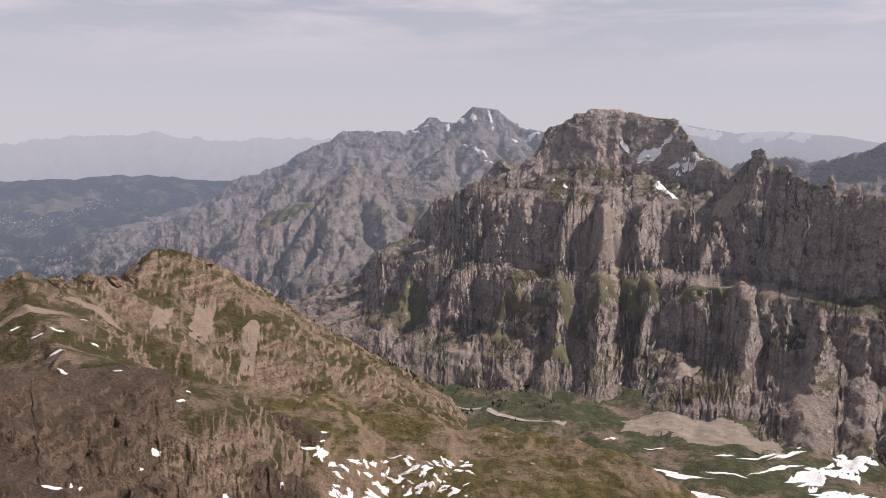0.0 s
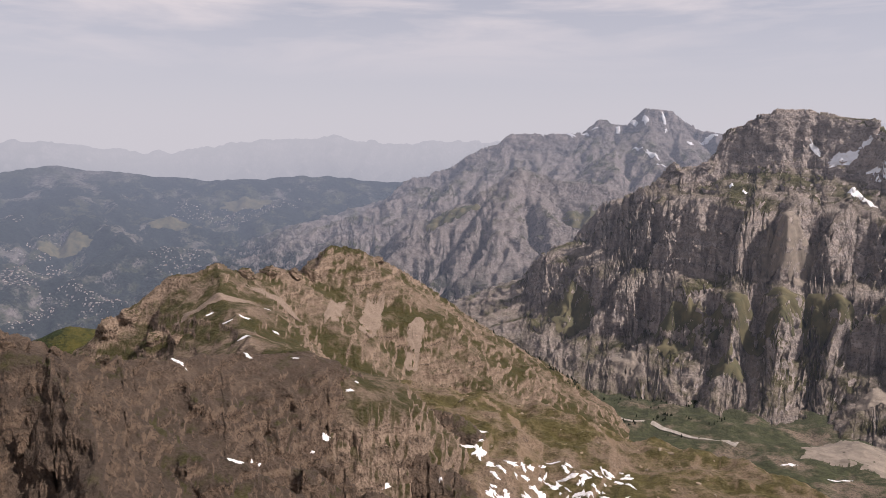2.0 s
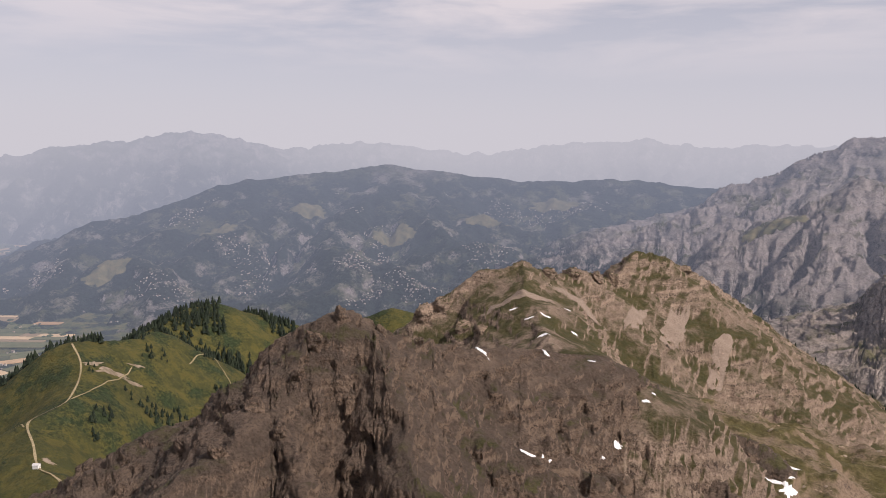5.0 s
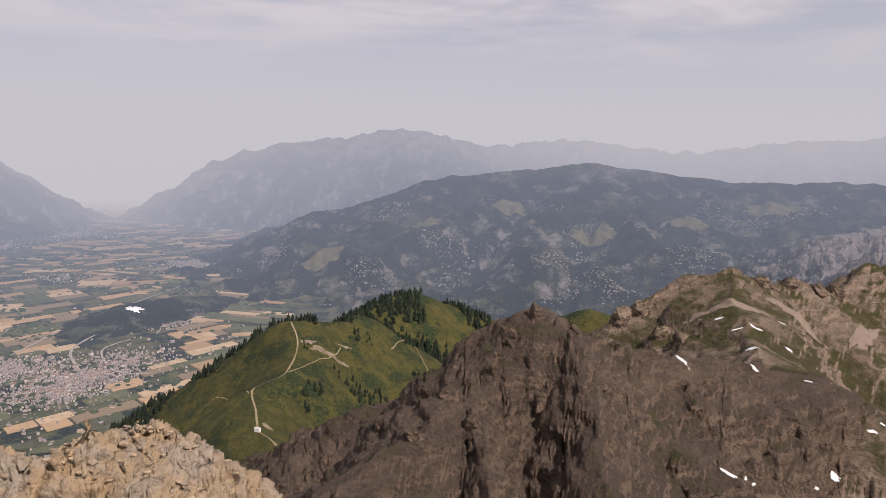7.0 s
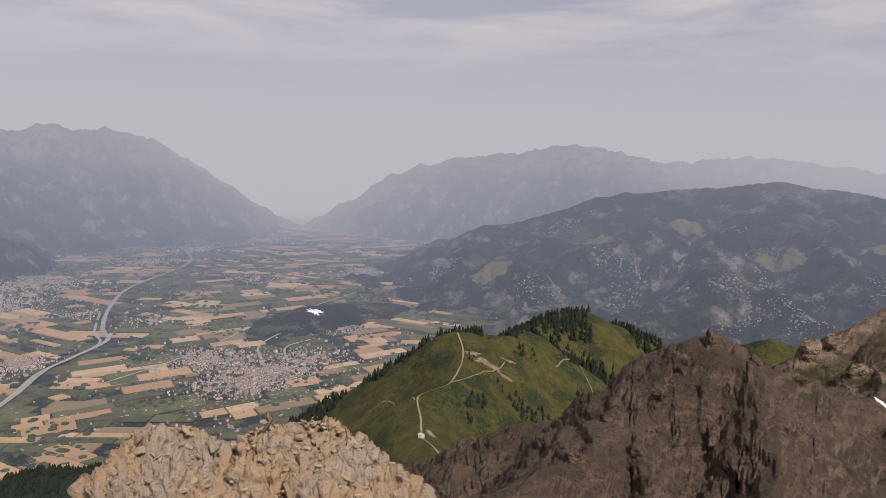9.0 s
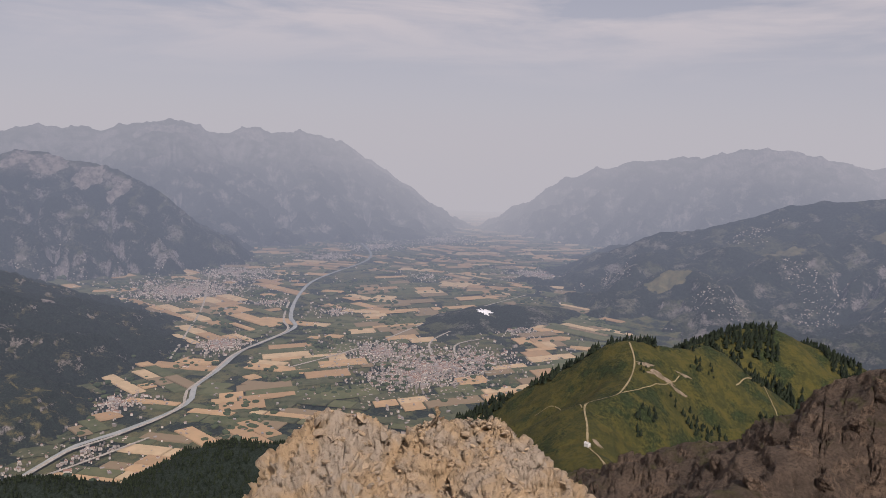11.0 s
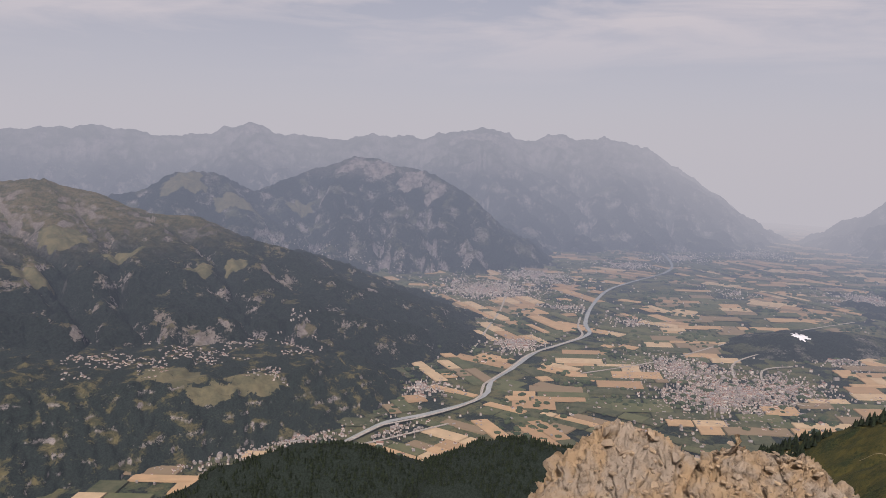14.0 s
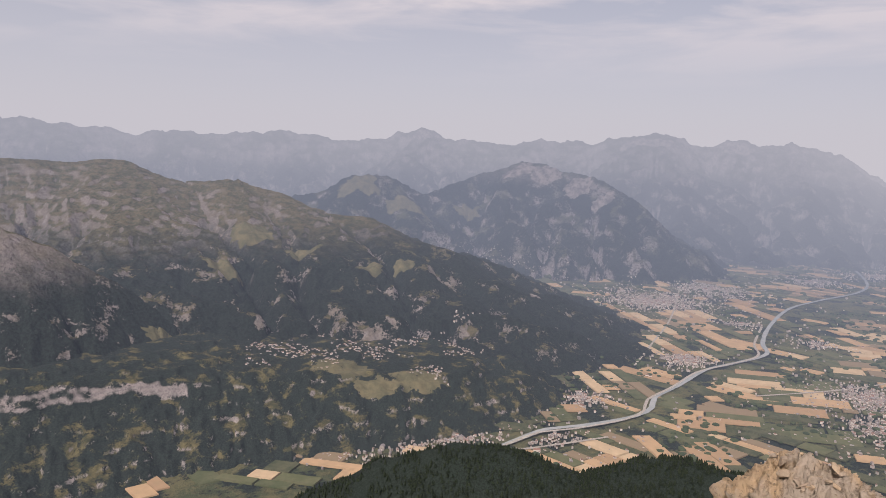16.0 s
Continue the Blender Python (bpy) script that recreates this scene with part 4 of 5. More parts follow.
def houses(name, label, x, y, z, scale, category="town"):
    """Many small gabled houses as one mesh."""
    k = len(x)
    L, W = scale * rng.uniform(0.8, 1.8, k), scale * rng.uniform(0.7, 1.1, k)
    h, roof = scale * rng.uniform(0.3, 0.55, k), scale * rng.uniform(0.15, 0.35, k)
    a = rng.choice([0.2, 0.2 + math.pi / 2, 0.9], k) + rng.normal(0, 0.15, k)
    base = np.array([(-1, -1, -1), (1, -1, -1), (1, 1, -1), (-1, 1, -1), (-1, -1, 1), (1, -1, 1), (1, 1, 1), (-1, 1, 1), (-1, 0, 2), (1, 0, 2)], float)
    lx, ly = base[:, 0] * L[:, None] / 2, base[:, 1] * W[:, None] / 2
    lz = np.where(base[:, 2] < 0, -2.0, np.where(base[:, 2] < 2, h[:, None], (h + roof)[:, None]))
    X = x[:, None] + lx * np.cos(a)[:, None] - ly * np.sin(a)[:, None]
    Y = y[:, None] + lx * np.sin(a)[:, None] + ly * np.cos(a)[:, None]
    tris = np.array([(0, 1, 5), (0, 5, 4), (1, 2, 6), (1, 6, 5), (2, 3, 7), (2, 7, 6), (3, 0, 4), (3, 4, 7), (4, 8, 7), (5, 6, 9), (4, 5, 9), (4, 9, 8), (7, 8, 9), (7, 9, 6)])
    allt = (tris[None] + 10 * np.arange(k)[:, None, None]).reshape(-1, 3)
    me = raw_mesh(name, np.stack([X, Y, lz + z[:, None]], -1).reshape(-1, 3), allt, False)
    me.materials.append(m_walls)
    me.materials.append(m_roofs)
    me.polygons.foreach_set("material_index", np.tile(np.array([0] * 10 + [1] * 4, np.int32), k))
    return tagged(new(name, me), label, category, kind="stuff")


for b, d, r, k in TOWNS:
    k = int(k * 1.9)
    c = polar(b, d)
    rr, aa = r * np.abs(rng.normal(0, 0.55, k)), rng.uniform(0, 2 * math.pi, k)
    x, y = c.x + rr * np.cos(aa), c.y + rr * np.sin(aa)
    bb, dd = plan(x, y)
    ok = dry(bb, dd) & (off_river(x, y) > 14)
    x, y = x[ok], y[ok]
    houses("town_houses", "dense town of pale houses with brown roofs", x, y, np.full(len(x), VALLEY + 0.4), rng.choice([1.7, 2.3, 3.1, 6.0], len(x), p=[0.5, 0.33, 0.15, 0.02]))
# farms strewn over the plain
b, d = rng.uniform(66, 124, 2600), 900 + 3600 * rng.uniform(size=2600) ** 1.4
ok = dry(b, d)
x, y = -d * np.sin(np.radians(b)), d * np.cos(np.radians(b))
ok &= off_river(x, y) > 20
houses("farm_houses", "scattered pale farmhouses between the fields", x[ok], y[ok], np.full(ok.sum(), VALLEY + 0.4), rng.uniform(1.6, 4.2, ok.sum()), "farms")


def hamlets(key, label, count, box, scale, patch, cut):
    """Villages on the easier slopes of a mountain."""
    b, d = rng.uniform(box[0], box[1], count), rng.uniform(box[2], box[3], count)
    x, y = -d * np.sin(np.radians(b)), d * np.cos(np.radians(b))
    z = ground(key, b, d)
    ok = (fbm(x / patch, y / patch, 3, 91) > cut) & (z > VALLEY)
    return houses("village_houses", label, x[ok], y[ok], z[ok], rng.uniform(0.7, 1.5, ok.sum()) * scale, "village")


hamlets("hills", "scattered villages on the wooded hillside", 15000, (18, 72, 1550, 2450), 2.2, 240, 0.38)
hamlets("terrace", "village houses among the terrace fields", 1300, (112, 130, 1060, 1300), 2.0, 110, 0.0)
hamlets("across", "houses on the lower slopes", 900, (102, 130, 1150, 1400), 2.2, 200, 0.5)
hamlets("front", "houses at the foot of the front range", 2000, (94, 124, 2150, 2500), 2.4, 300, 0.35)

# ---------------------------------------------------------------- trees


def scatter_mesh(name, unit, tris, x, y, z, size, tall, smooth=False):
    """Many turned and scaled copies of one small shape, joined."""
    k = len(x)
    a = rng.uniform(0, 6.28, k)
    X = x[:, None] + (unit[:, 0] * np.cos(a)[:, None] - unit[:, 1] * np.sin(a)[:, None]) * size[:, None]
    Y = y[:, None] + (unit[:, 0] * np.sin(a)[:, None] + unit[:, 1] * np.cos(a)[:, None]) * size[:, None]
    Z = z[:, None] + unit[:, 2] * tall[:, None]
    return raw_mesh(name, np.stack([X, Y, Z], -1).reshape(-1, 3), (tris[None] + len(unit) * np.arange(k)[:, None, None]).reshape(-1, 3), smooth)


def fir():
    """A small fir: a tapered trunk and three ragged tiers."""
    v, t = [], []
    for k in range(4):
        v.append((0.05 * math.cos(k * 1.57), 0.05 * math.sin(k * 1.57), -0.1))
    v.append((0, 0, 0.5))
    t += [(0, 1, 4), (1, 2, 4), (2, 3, 4), (3, 0, 4)]
    for r, lo, hi in ((0.34, 0.1, 0.55), (0.26, 0.34, 0.78), (0.16, 0.58, 1.0)):
        s = len(v)
        for k in range(8):
            rr = r * (1.0 if k % 2 else 0.68)
            v.append((rr * math.cos(k * 0.785 + lo * 9), rr * math.sin(k * 0.785 + lo * 9), lo + (0.0 if k % 2 else 0.05)))
        v.append((0, 0, hi))
        t += [(s + k, s + (k + 1) % 8, s + 8) for k in range(8)]
    return np.array(v), np.array(t)


n = Nodes("fir_needles")
m_fir = n.done(n.mix(n.island, (0.008, 0.013, 0.009), (0.021, 0.03, 0.015)), 0.8)
FIR = fir()


def firs(keys, label, b, d, size, category="forest"):
    x, y = -d * np.sin(np.radians(b)), d * np.cos(np.radians(b))
    z = top(keys, b, d)
    s = size * rng.uniform(0.6, 1.25, len(b))
    return tagged(part("fir_trees", scatter_mesh("fir_trees", *FIR, x, y, z, s, s), m_fir), label, category, kind="stuff")


def where(count, box, patch, cut, seed):
    b, d = rng.uniform(box[0], box[1], count), rng.uniform(box[2], box[3], count)
    x, y = -d * np.sin(np.radians(b)), d * np.cos(np.radians(b))
    ok = fbm(x / patch, y / patch, 4, seed) > cut
    return b[ok], d[ok]


firs(["forest"], "dense dark fir forest covering the hill", *where(6500, (84, 127, 480, 630), 40, -0.28, 210), 4.2)
firs(["wooded"], "dark fir forest with sunny clearings", *where(3600, (42, 62, 480, 640), 36, -0.05, 220), 5.6)
firs(["grassy"], "firs on the shaded flank of the grassy hill", *where(2600, (62, 80, 425, 620), 30, -0.2, 230), 5.4)
b, d = where(2200, (44, 63, 330, 520), 34, 0.22, 240)
firs(["grassy", "wooded"], "scattered firs on the grassy slope", b, d, 3.4)
b, d = where(1500, (2, 14, 560, 950), 40, 0.0, 250)
firs(["ridge", "head"], "dark firs along the gorge of the side valley", b, d, 2.8)
b, d = where(900, (-9, 4, 560, 700), 30, 0.25, 251)
firs(["head"], "dark firs on the side valley floor", b, d, 2.6)


def crown():
    """A clump of broadleaf crowns: an uneven rounded heap."""
    bm = bmesh.new()
    bmesh.ops.create_icosphere(bm, subdivisions=1, radius=1.0)
    bm.verts.ensure_lookup_table()
    v = np.array([p.co * (0.75 + 0.45 * random.random()) for p in bm.verts])
    t = np.array([[p.index for p in f.verts] for f in bm.faces])
    bm.free()
    return v * np.array([1, 1, 0.8]), t


# leaf colour with the emitted haze painted in
n = Nodes("broadleaf_woods")
m_leaf = n.done(n.mix(n.island, (0.03, 0.045, 0.022), (0.06, 0.075, 0.035)), 0.9, None, True)
b, d = where(13000, (64, 126, 880, 3900), 130, 0.22, 260)
ok = dry(b, d)
x, y = -d * np.sin(np.radians(b)), d * np.cos(np.radians(b))
ok &= off_river(x, y) > 12
x, y, d = x[ok], y[ok], d[ok]
s = rng.uniform(2.5, 6, len(x)) * (0.7 + d / 2500)
tagged(part("woods", scatter_mesh("woods", *crown(), x, y, np.full(len(x), VALLEY + 0.5), s, s * 0.8), m_leaf), "dark broadleaf woods and hedges on the valley floor", "woods", kind="stuff")

# ---------------------------------------------------------------- the summit's own rock
n = Nodes("summit_stone")
warm = n.mix(n.ramp(n.noise(1.1, 5, 0.6, 0.4), 0.4, 0.6), (0.47, 0.335, 0.2), (0.42, 0.345, 0.265))
warm = n.mix(n.ramp(n.noise(9, 8, 0.7), 0.52, 0.66, 0, 0.75), warm, (0.17, 0.125, 0.085))
warm = n.mix(n.ramp(n.noise(3.1, 6, 0.7), 0.6, 0.72, 0, 0.7), warm, (0.47, 0.36, 0.235))
m_stone = n.done(warm, 0.9, n.bump(n.math("ADD", n.math("MULTIPLY", n.noise(4, 9, 0.78), 1.4), n.math("MULTIPLY", n.noise(1.6, 4, 0.6, 1.5), 0.6)), 0.09, 1.0))
n = Nodes("loose_stone")
one = n.add("ShaderNodeObjectInfo").outputs["Random"]
tone = n.mix(one, (0.41, 0.305, 0.195), (0.27, 0.225, 0.175))
m_chip = n.done(n.mix(n.ramp(n.noise(14, 7, 0.7), 0.4, 0.65, 0, 0.6), tone, (0.22, 0.17, 0.12)), 0.9, n.bump(n.noise(22, 6, 0.7), 0.02))

rock = mountain("rock", "craggy tan and grey summit rock strewn with loose stones", m_stone, [
    ([(0, 0), (0.1, 0.08), (0.4, 0.42), (1.0, 1.3), (2.5, 4.4)], line((92.5, 11.6, -29), (91.2, 11.8, -24.6), (90.2, 12, -22.0), (88.7, 12.1, -20.5), (86.8, 12.3, -20.0), (84.6, 12.4, -20.3), (83.2, 12.2, -20.9), (82.3, 12, -22.8), (81.5, 11.7, -24.4), (80.7, 11.8, -23.0), (79.8, 11.9, -21.6),
         (78.6, 12, -20.2), (77.2, 12, -20.8), (76.0, 12.1, -20.3), (74.8, 12.2, -20.0), (72.8, 12, -20.9), (71.4, 11.8, -21.9), (70.5, 11.6, -23.2), (67.9, 11.3, -24.4), (66, 11, -26.2), (63, 10.6, -30))),
    ([(0, 0), (0.3, 0.2), (0.9, 0.9), (2.0, 3)], line((86, 12.2, -20.6), (85.5, 11.2, -24.2), (85, 10.2, -29))),
    ([(0, 0), (0.4, 0.22), (1.1, 0.9), (2.2, 3)], line((75.5, 12.1, -20.6), (74.5, 11.2, -23.6), (74, 10.0, -28.6))),
], (56, 99), (7.5, 16), (540, 340), -30, (0.16, 1.2), (), (0.2, 0.3), 0.1, 271, "rock", blocks=((0.24, 0.5), (0.14, 0.2), (0.05, 0.08)), fine=300)


def stone(seed, flat=0.6):
    """A chipped stone: a small heap of flat faces."""
    r = random.Random(seed)
    bm = bmesh.new()
    bmesh.ops.create_icosphere(bm, subdivisions=1, radius=1.0)
    cuts = [(Vector((r.gauss(0, 1), r.gauss(0, 1), r.gauss(0, 1))).normalized(), r.uniform(0.45, 0.8)) for _ in range(6)]
    for v in bm.verts:
        for nrm, off in cuts:
            over = v.co.dot(nrm) - off
            if over > 0:
                v.co -= nrm * over
        v.co = Vector((v.co.x * 1.3, v.co.y * 0.9, v.co.z * flat))
    me = bpy.data.meshes.new("stone")
    bm.to_mesh(me)
    bm.free()
    return me


stones = [stone(k, 0.35 + 0.08 * (k % 5)) for k in range(14)]
for k in range(190):
    b, d = rng.uniform(65, 89.6), rng.uniform(10.3, 12.4)
    z = float(ground("rock", b, d))
    size = 0.02 + 0.07 * rng.uniform() ** 2 + (0.07 * rng.uniform() if b > 81 else 0)
    p = polar(b, d, z - size * 0.3)
    late.append(("stone", stones[k % 14], m_chip, rock, (p.x, p.y, p.z, size, rng.uniform(0, 360), rng.normal(0, 30), rng.normal(0, 30))))
unit = np.array([v.co for v in stones[3].vertices])
tri = np.array([[i for i in p.vertices] for p in stones[3].polygons])
b, d = rng.uniform(63, 92, 700), rng.uniform(10.0, 12.6, 700)
s = 0.012 + 0.045 * rng.uniform(size=700) ** 2
n = Nodes("grit")
m_grit = n.done(n.mix(n.island, (0.42, 0.31, 0.195), (0.21, 0.165, 0.12)), 0.9)
tagged(part("grit", scatter_mesh("grit", unit, tri, -d * np.sin(np.radians(b)), d * np.cos(np.radians(b)), ground("rock", b, d), s, s * 0.9), m_grit, rock), kind="stuff")

# ---------------------------------------------------------------- crags that stand out of the ridges


def crag(seed, material):
    """A broken block of layered rock."""
    r = random.Random(seed)
    bm = bmesh.new()
    bmesh.ops.create_icosphere(bm, subdivisions=4, radius=1.0)
    cuts = [(Vector((r.gauss(0, 1), r.gauss(0, 1), r.gauss(0, 0.6))).normalized(), r.uniform(0.5, 0.85)) for _ in range(11)]
    for v in bm.verts:
        for nrm, off in cuts:
            over = v.co.dot(nrm) - off
            if over > 0:
                v.co -= nrm * over
        ledge = 0.10 * math.floor(v.co.z * 7 + 1.5 * noise.noise(v.co * 1.3)) % 0.2
        v.co *= 1 + 0.22 * noise.fractal(v.co * 2.3 + Vector((seed, 0, 0)), 1.0, 2.0, 5) + (ledge - 0.1) * 0.5
    me = bpy.data.meshes.new("outcrop")
    bm.to_mesh(me)
    bm.free()
    me.materials.append(material)
    return me


for key, material, b, e, size, tall in (
        ("ridge", m_ridge, 34.6, -14.1, 6, 6), ("ridge", m_ridge, 33.3, -14.2, 5, 4), ("ridge", m_ridge, 28.2, -9.8, 7, 4), ("ridge", m_ridge, 26.4, -9.6, 6, 4),
        ("ridge", m_ridge, 24.6, -9.8, 6, 4), ("ridge", m_ridge, 23.4, -10.0, 6, 5), ("ridge", m_ridge, 18.0, -8.9, 8, 3), ("ridge", m_ridge, 36.6, -12.4, 7, 5),
        ("ridge", m_ridge, 37.8, -13.3, 7, 7), ("brown", m_brown, 44.5, -13.3, 3.0, 3.2), ("brown", m_brown, 46.6, -15.2, 3.4, 3.6), ("brown", m_brown, 47.9, -17.6, 2.6, 2.8), ("brown", m_brown, 41.6, -14.3, 2.2, 1.6),
        ("brown", m_brown, 43.8, -20.2, 2.8, 3.6), ("brown", m_brown, 51.2, -19.8, 2.6, 2.4), ("brown", m_brown, 54.3, -22.8, 2.4, 2.2), ("brown", m_brown, 38.4, -15.2, 2.2, 1.2), ("brown", m_brown, 49.6, -22.0, 2.2, 2.4)):
    d = spot([key], b, e)
    if d:
        z = float(ground(key, b, d))
        ob = part("outcrop", crag(int(b * 10), material), material, MOUNT[key])
        p = polar(b, d, z)
        ob.matrix_basis = pose(p.x, p.y, p.z, 0, 0, b * 7) @ Matrix.Diagonal((size, size * 0.75, tall, 1))
for b, e, size, tall in ((-23.1, -1.3, 12, 11), (-27.8, -3.0, 8, 13), (-24.8, -2.2, 10, 9), (-4.6, -2.0, 12, 10), (-6.6, -1.8, 10, 8), (-2.2, -4.4, 11, 12), (-17.1, 1.2, 9, 8), (-29.3, -3.6, 8, 9)):
    d = spot(["massif"], b, e)
    if d:
        p = polar(b, d + 4, float(ground("massif", b, d + 4)))
        ob = part("pinnacle", crag(int(-b * 10) + 500, m_massif), m_massif, MOUNT["massif"])
        ob.matrix_basis = pose(p.x, p.y, p.z, 0, 0, b * 11) @ Matrix.Diagonal((size, size * 0.8, tall, 1))

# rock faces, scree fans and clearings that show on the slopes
# face, fan and clearing materials also emit the painted distance haze
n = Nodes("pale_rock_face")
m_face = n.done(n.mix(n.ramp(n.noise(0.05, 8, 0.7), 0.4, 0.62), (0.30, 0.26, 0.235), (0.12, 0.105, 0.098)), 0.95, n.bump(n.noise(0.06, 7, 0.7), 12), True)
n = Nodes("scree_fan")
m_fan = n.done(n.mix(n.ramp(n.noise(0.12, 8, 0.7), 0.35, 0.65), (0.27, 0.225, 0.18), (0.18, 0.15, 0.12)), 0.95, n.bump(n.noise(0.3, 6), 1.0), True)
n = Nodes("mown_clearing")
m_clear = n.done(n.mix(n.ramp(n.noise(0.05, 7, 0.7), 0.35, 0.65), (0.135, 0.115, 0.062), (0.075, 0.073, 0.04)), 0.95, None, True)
n = Nodes("pink_scree")
m_scree = n.done(n.mix(n.ramp(n.noise(1.2, 8, 0.7), 0.35, 0.65), (0.25, 0.192, 0.147), (0.165, 0.125, 0.095)), 0.95, n.bump(n.noise(2.0, 6), 0.25))
def dress(key, kinds):
    """Parts that lie on a mountain's slopes: (name, material, bearing, angle of sight, length, width, turn, thickness)."""
    for k, (name, material, b, e, long, wide, h, lift) in enumerate(kinds):
        d = spot([key], b, e)
        if d:
            me = blob([key], b, d, long, wide, h + b, lift, rings=14, spokes=64, seed=600 + 20 * len(key) + k, ragged=0.32)
            part(name, me, material, MOUNT[key])


dress("ridge", (
    ("scree_slope", m_scree, 18.5, -13.2, 12, 50, -10, 0.4),
    ("scree_slope", m_scree, 15.2, -15.2, 10, 44, -10, 0.4),
    ("scree_slope", m_scree, 26.0, -11.6, 30, 9, 10, 0.4),
    ("scree_slope", m_scree, 30.5, -11.4, 34, 8, 10, 0.4),
    ("scree_slope", m_scree, 21.4, -12.6, 9, 40, -10, 0.4),
))
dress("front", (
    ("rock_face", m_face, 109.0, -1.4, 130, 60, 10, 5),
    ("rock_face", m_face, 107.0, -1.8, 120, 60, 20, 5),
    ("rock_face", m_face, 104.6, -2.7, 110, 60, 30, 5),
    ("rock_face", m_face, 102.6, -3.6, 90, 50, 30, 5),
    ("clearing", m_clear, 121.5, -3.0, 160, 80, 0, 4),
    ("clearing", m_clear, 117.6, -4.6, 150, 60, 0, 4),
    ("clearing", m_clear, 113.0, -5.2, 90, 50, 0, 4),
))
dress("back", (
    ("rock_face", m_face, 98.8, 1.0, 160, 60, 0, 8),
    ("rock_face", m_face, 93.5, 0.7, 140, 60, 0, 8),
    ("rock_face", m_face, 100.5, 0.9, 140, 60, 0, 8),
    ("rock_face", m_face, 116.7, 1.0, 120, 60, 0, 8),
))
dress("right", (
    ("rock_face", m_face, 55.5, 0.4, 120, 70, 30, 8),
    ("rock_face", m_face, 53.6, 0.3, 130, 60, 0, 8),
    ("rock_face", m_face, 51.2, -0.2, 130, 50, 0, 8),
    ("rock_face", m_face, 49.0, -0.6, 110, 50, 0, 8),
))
dress("hills", (
    ("clearing", m_clear, 61.3, -9.2, 120, 60, 20, 4),
    ("clearing", m_clear, 47.0, -5.0, 110, 70, 0, 4),
    ("clearing", m_clear, 28.0, -4.2, 150, 60, 0, 4),
    ("clearing", m_clear, 33.0, -5.6, 130, 60, 0, 4),
    ("clearing", m_clear, 18.0, -6.2, 110, 60, 0, 4),
    ("clearing", m_clear, 40.5, -7.2, 120, 60, 0, 4),
    ("clearing", m_clear, 53.6, -6.6, 100, 50, 0, 4),
))
dress("across", (
    ("quarry", m_face, 107.4, -11.2, 26, 30, 0, 2),
    ("clearing", m_clear, 120.5, -9.8, 70, 40, 40, 3),
    ("clearing", m_clear, 125.5, -8.6, 80, 40, 20, 3),
    ("clearing", m_clear, 129.5, -7.0, 90, 60, 20, 3),
    ("clearing", m_clear, 117.8, -9.2, 60, 30, 40, 3),
    ("clearing", m_clear, 131.5, -9.5, 70, 40, 0, 3),
    ("clearing", m_clear, 136.2, -14.6, 50, 18, 10, 2),
))
dress("terrace", (
    ("clearing", m_clear, 122.5, -17.2, 90, 60, 0, 1.0),
    ("clearing", m_clear, 116.5, -17.8, 90, 50, 10, 1.0),
    ("clearing", m_clear, 119.5, -18.6, 70, 30, 10, 1.0),
))
dress("snowy", (
    ("rock_face", m_face, 7.0, -2.2, 40, 40, 0, 4),
    ("rock_face", m_face, 5.4, -6.6, 90, 30, -30, 3),
    ("rock_face", m_face, 3.6, -4.2, 120, 24, -20, 3),
    ("rock_face", m_face, 10.4, -7.6, 60, 40, -30, 3),
    ("clearing", m_clear, 1.6, -5.4, 120, 60, 0, 3),
    ("clearing", m_clear, 12.2, -5.4, 110, 50, 0, 3),
))
dress("head", (
    ("scree_fan", m_fan, -17.0, -20.6, 40, 70, -30, 0.6),
    ("scree_fan", m_fan, -22.0, -21.0, 90, 70, -10, 0.6),
))
dress("massif", (
    ("scree_fan", m_fan, -1.6, -16.6, 24, 50, 20, 1.0),
    ("scree_fan", m_fan, -18.6, -16.6, 20, 40, -30, 1.5),
    ("scree_fan", m_fan, -12.5, -5.2, 60, 50, 0, 1.5),
    ("scree_fan", m_fan, -20.5, -5.0, 60, 40, 0, 1.5),
    ("grass_ledge", m_clear, -10.0, -12.2, 90, 24, 0, 1.5),
    ("grass_ledge", m_clear, -15.0, -11.6, 90, 22, 0, 1.5),
    ("grass_ledge", m_clear, -5.2, -14.5, 40, 40, 0, 1.5),
    ("grass_ledge", m_clear, -20.0, -10.8, 70, 20, 0, 1.5),
    ("grass_ledge", m_clear, 3.0, -12.5, 50, 70, 20, 1.5),
    ("grass_ledge", m_clear, -9.0, -15.2, 34, 30, 0, 1.5),
))
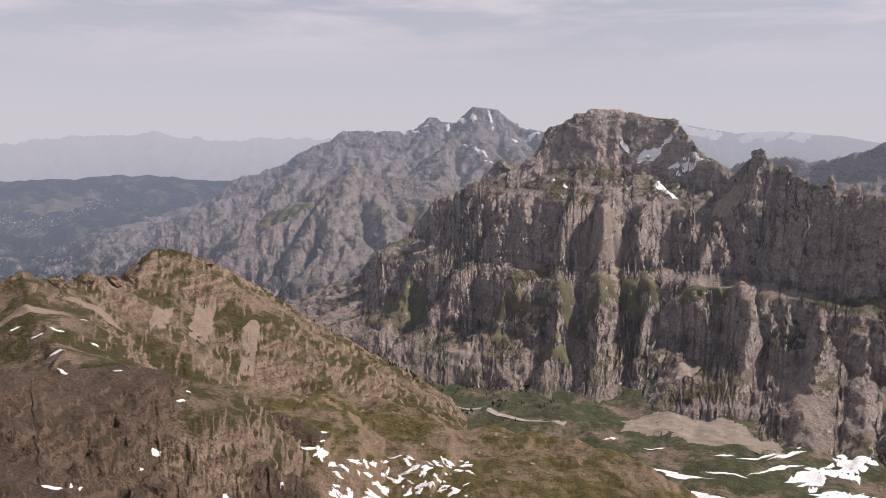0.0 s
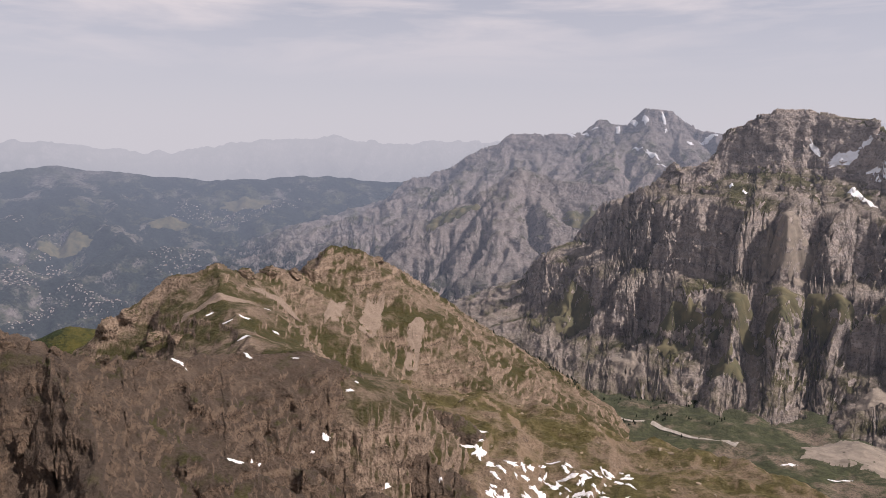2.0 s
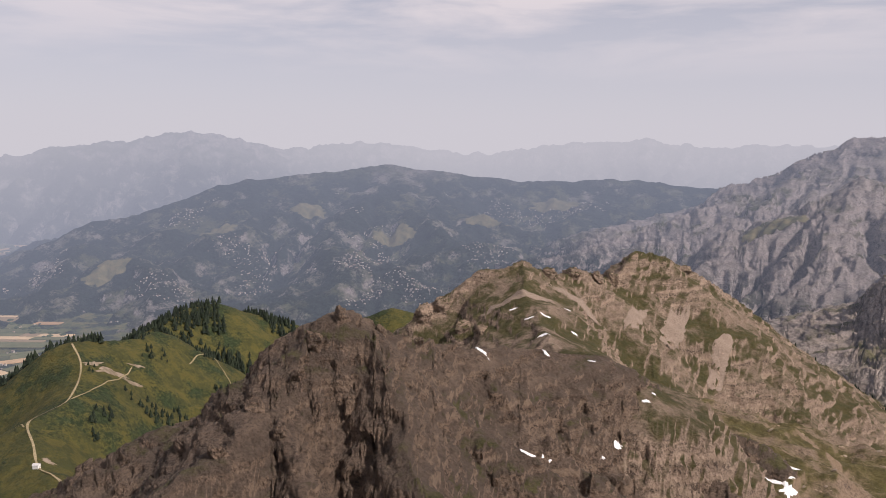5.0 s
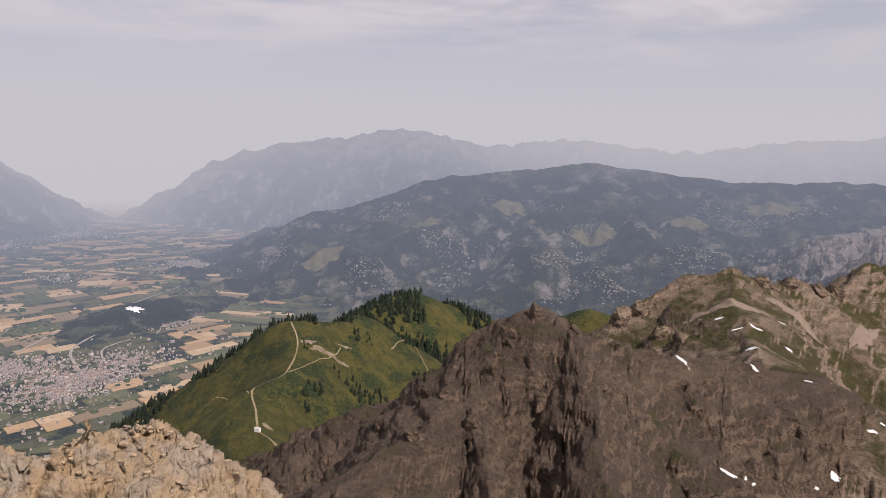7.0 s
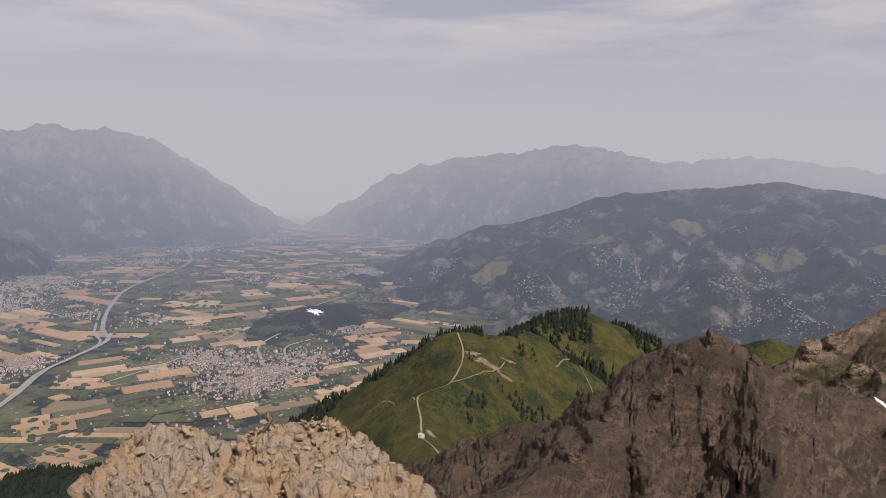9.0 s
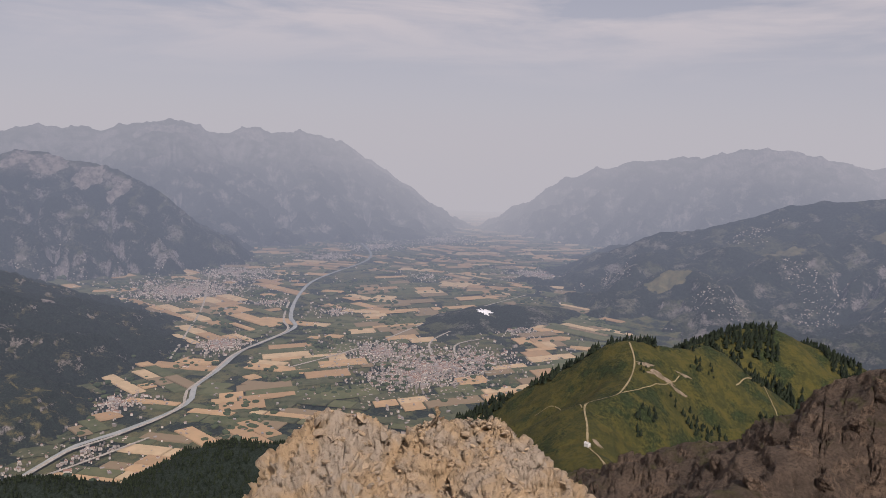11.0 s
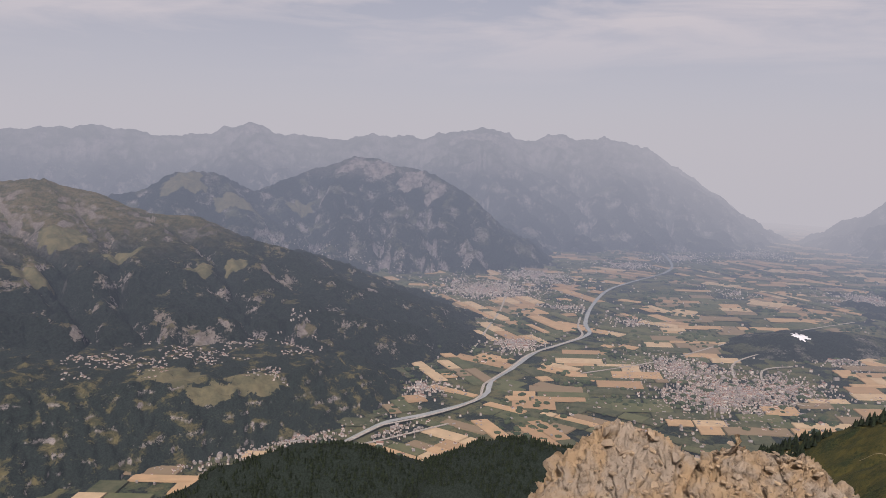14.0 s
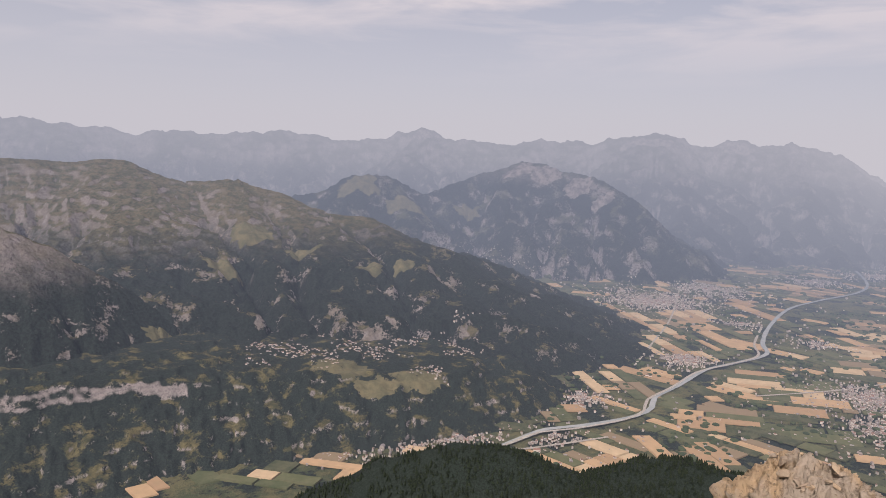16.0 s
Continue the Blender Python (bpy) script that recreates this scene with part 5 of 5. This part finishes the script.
for k in range(140):
    b, d = rng.uniform(-9, 12), rng.uniform(225, 345)
    size = 0.3 + 1.0 * rng.uniform() ** 3
    p = polar(b, d, float(ground("plateau", b, d)) + 0.2 * size)
    late.append(("boulder", stones[k % 14], m_chip, MOUNT["plateau"], (p.x, p.y, p.z, size, rng.uniform(0, 360), rng.normal(0, 15), rng.normal(0, 15))))
d = spot(["hillock"], 75.3, -12.4)
if d:
    tagged(part("quarry", blob(["hillock"], 75.3, d, 36, 22, 20, 1.5, seed=520, ragged=0.9), m_snow_far), "white quarry cut into the wooded hill", "quarry", kind="structure")

# ---------------------------------------------------------------- hut on the grassy hill
b, e = 66.6, -21.9
d = spot(["grassy"], b, e)
if d:
    at = polar(b, d, float(ground("grassy", b, d)))
    hut = tagged(new("hut"), "small white hut beside the footpath", "hut")
    hut.matrix_world = pose(at.x, at.y, at.z, 0, 0, 30) @ Matrix.Scale(0.62, 4)

    def box(name, size, at_, material, parent):
        bm = bmesh.new()
        bmesh.ops.create_cube(bm, size=1)
        bmesh.ops.scale(bm, vec=size, verts=bm.verts)
        bmesh.ops.translate(bm, vec=at_, verts=bm.verts)
        bmesh.ops.bevel(bm, geom=bm.edges, offset=0.04, segments=1, affect="EDGES")
        me = bpy.data.meshes.new(name)
        bm.to_mesh(me)
        bm.free()
        return part(name, me, material, parent)

    n = Nodes("hut_plaster")
    m_plaster = n.done(n.mix(n.noise(0.8), (0.78, 0.76, 0.72), (0.6, 0.57, 0.52)), 0.9)
    n = Nodes("hut_roofing")
    m_roofing = n.done(n.mix(n.noise(1.5), (0.4, 0.38, 0.36), (0.55, 0.53, 0.5)), 0.7)
    box("wall", (3.6, 2.4, 2.6), (0, 0, 0.8), m_plaster, hut)
    for sgn in (-1, 1):
        roof = box("roof", (4.0, 1.7, 0.15), (0, 0, 0), m_roofing, hut)
        roof.matrix_basis = pose(0, sgn * 0.68, 2.4, -sgn * 32, 0, 0)
    box("door", (0.1, 0.7, 1.4), (1.82, 0.1, 0.35), m_roofing, hut)

# ---------------------------------------------------------------- single pieces of the setting
for name, me, material, parent, at in late:
    ob = part(name, me, material, parent)
    if len(at) == 3:
        ob.location = at
    else:
        x, y, z, size, turn, tip, lean = at
        ob.matrix_basis = pose(x, y, z, tip, lean, turn) @ Matrix.Scale(size, 4)
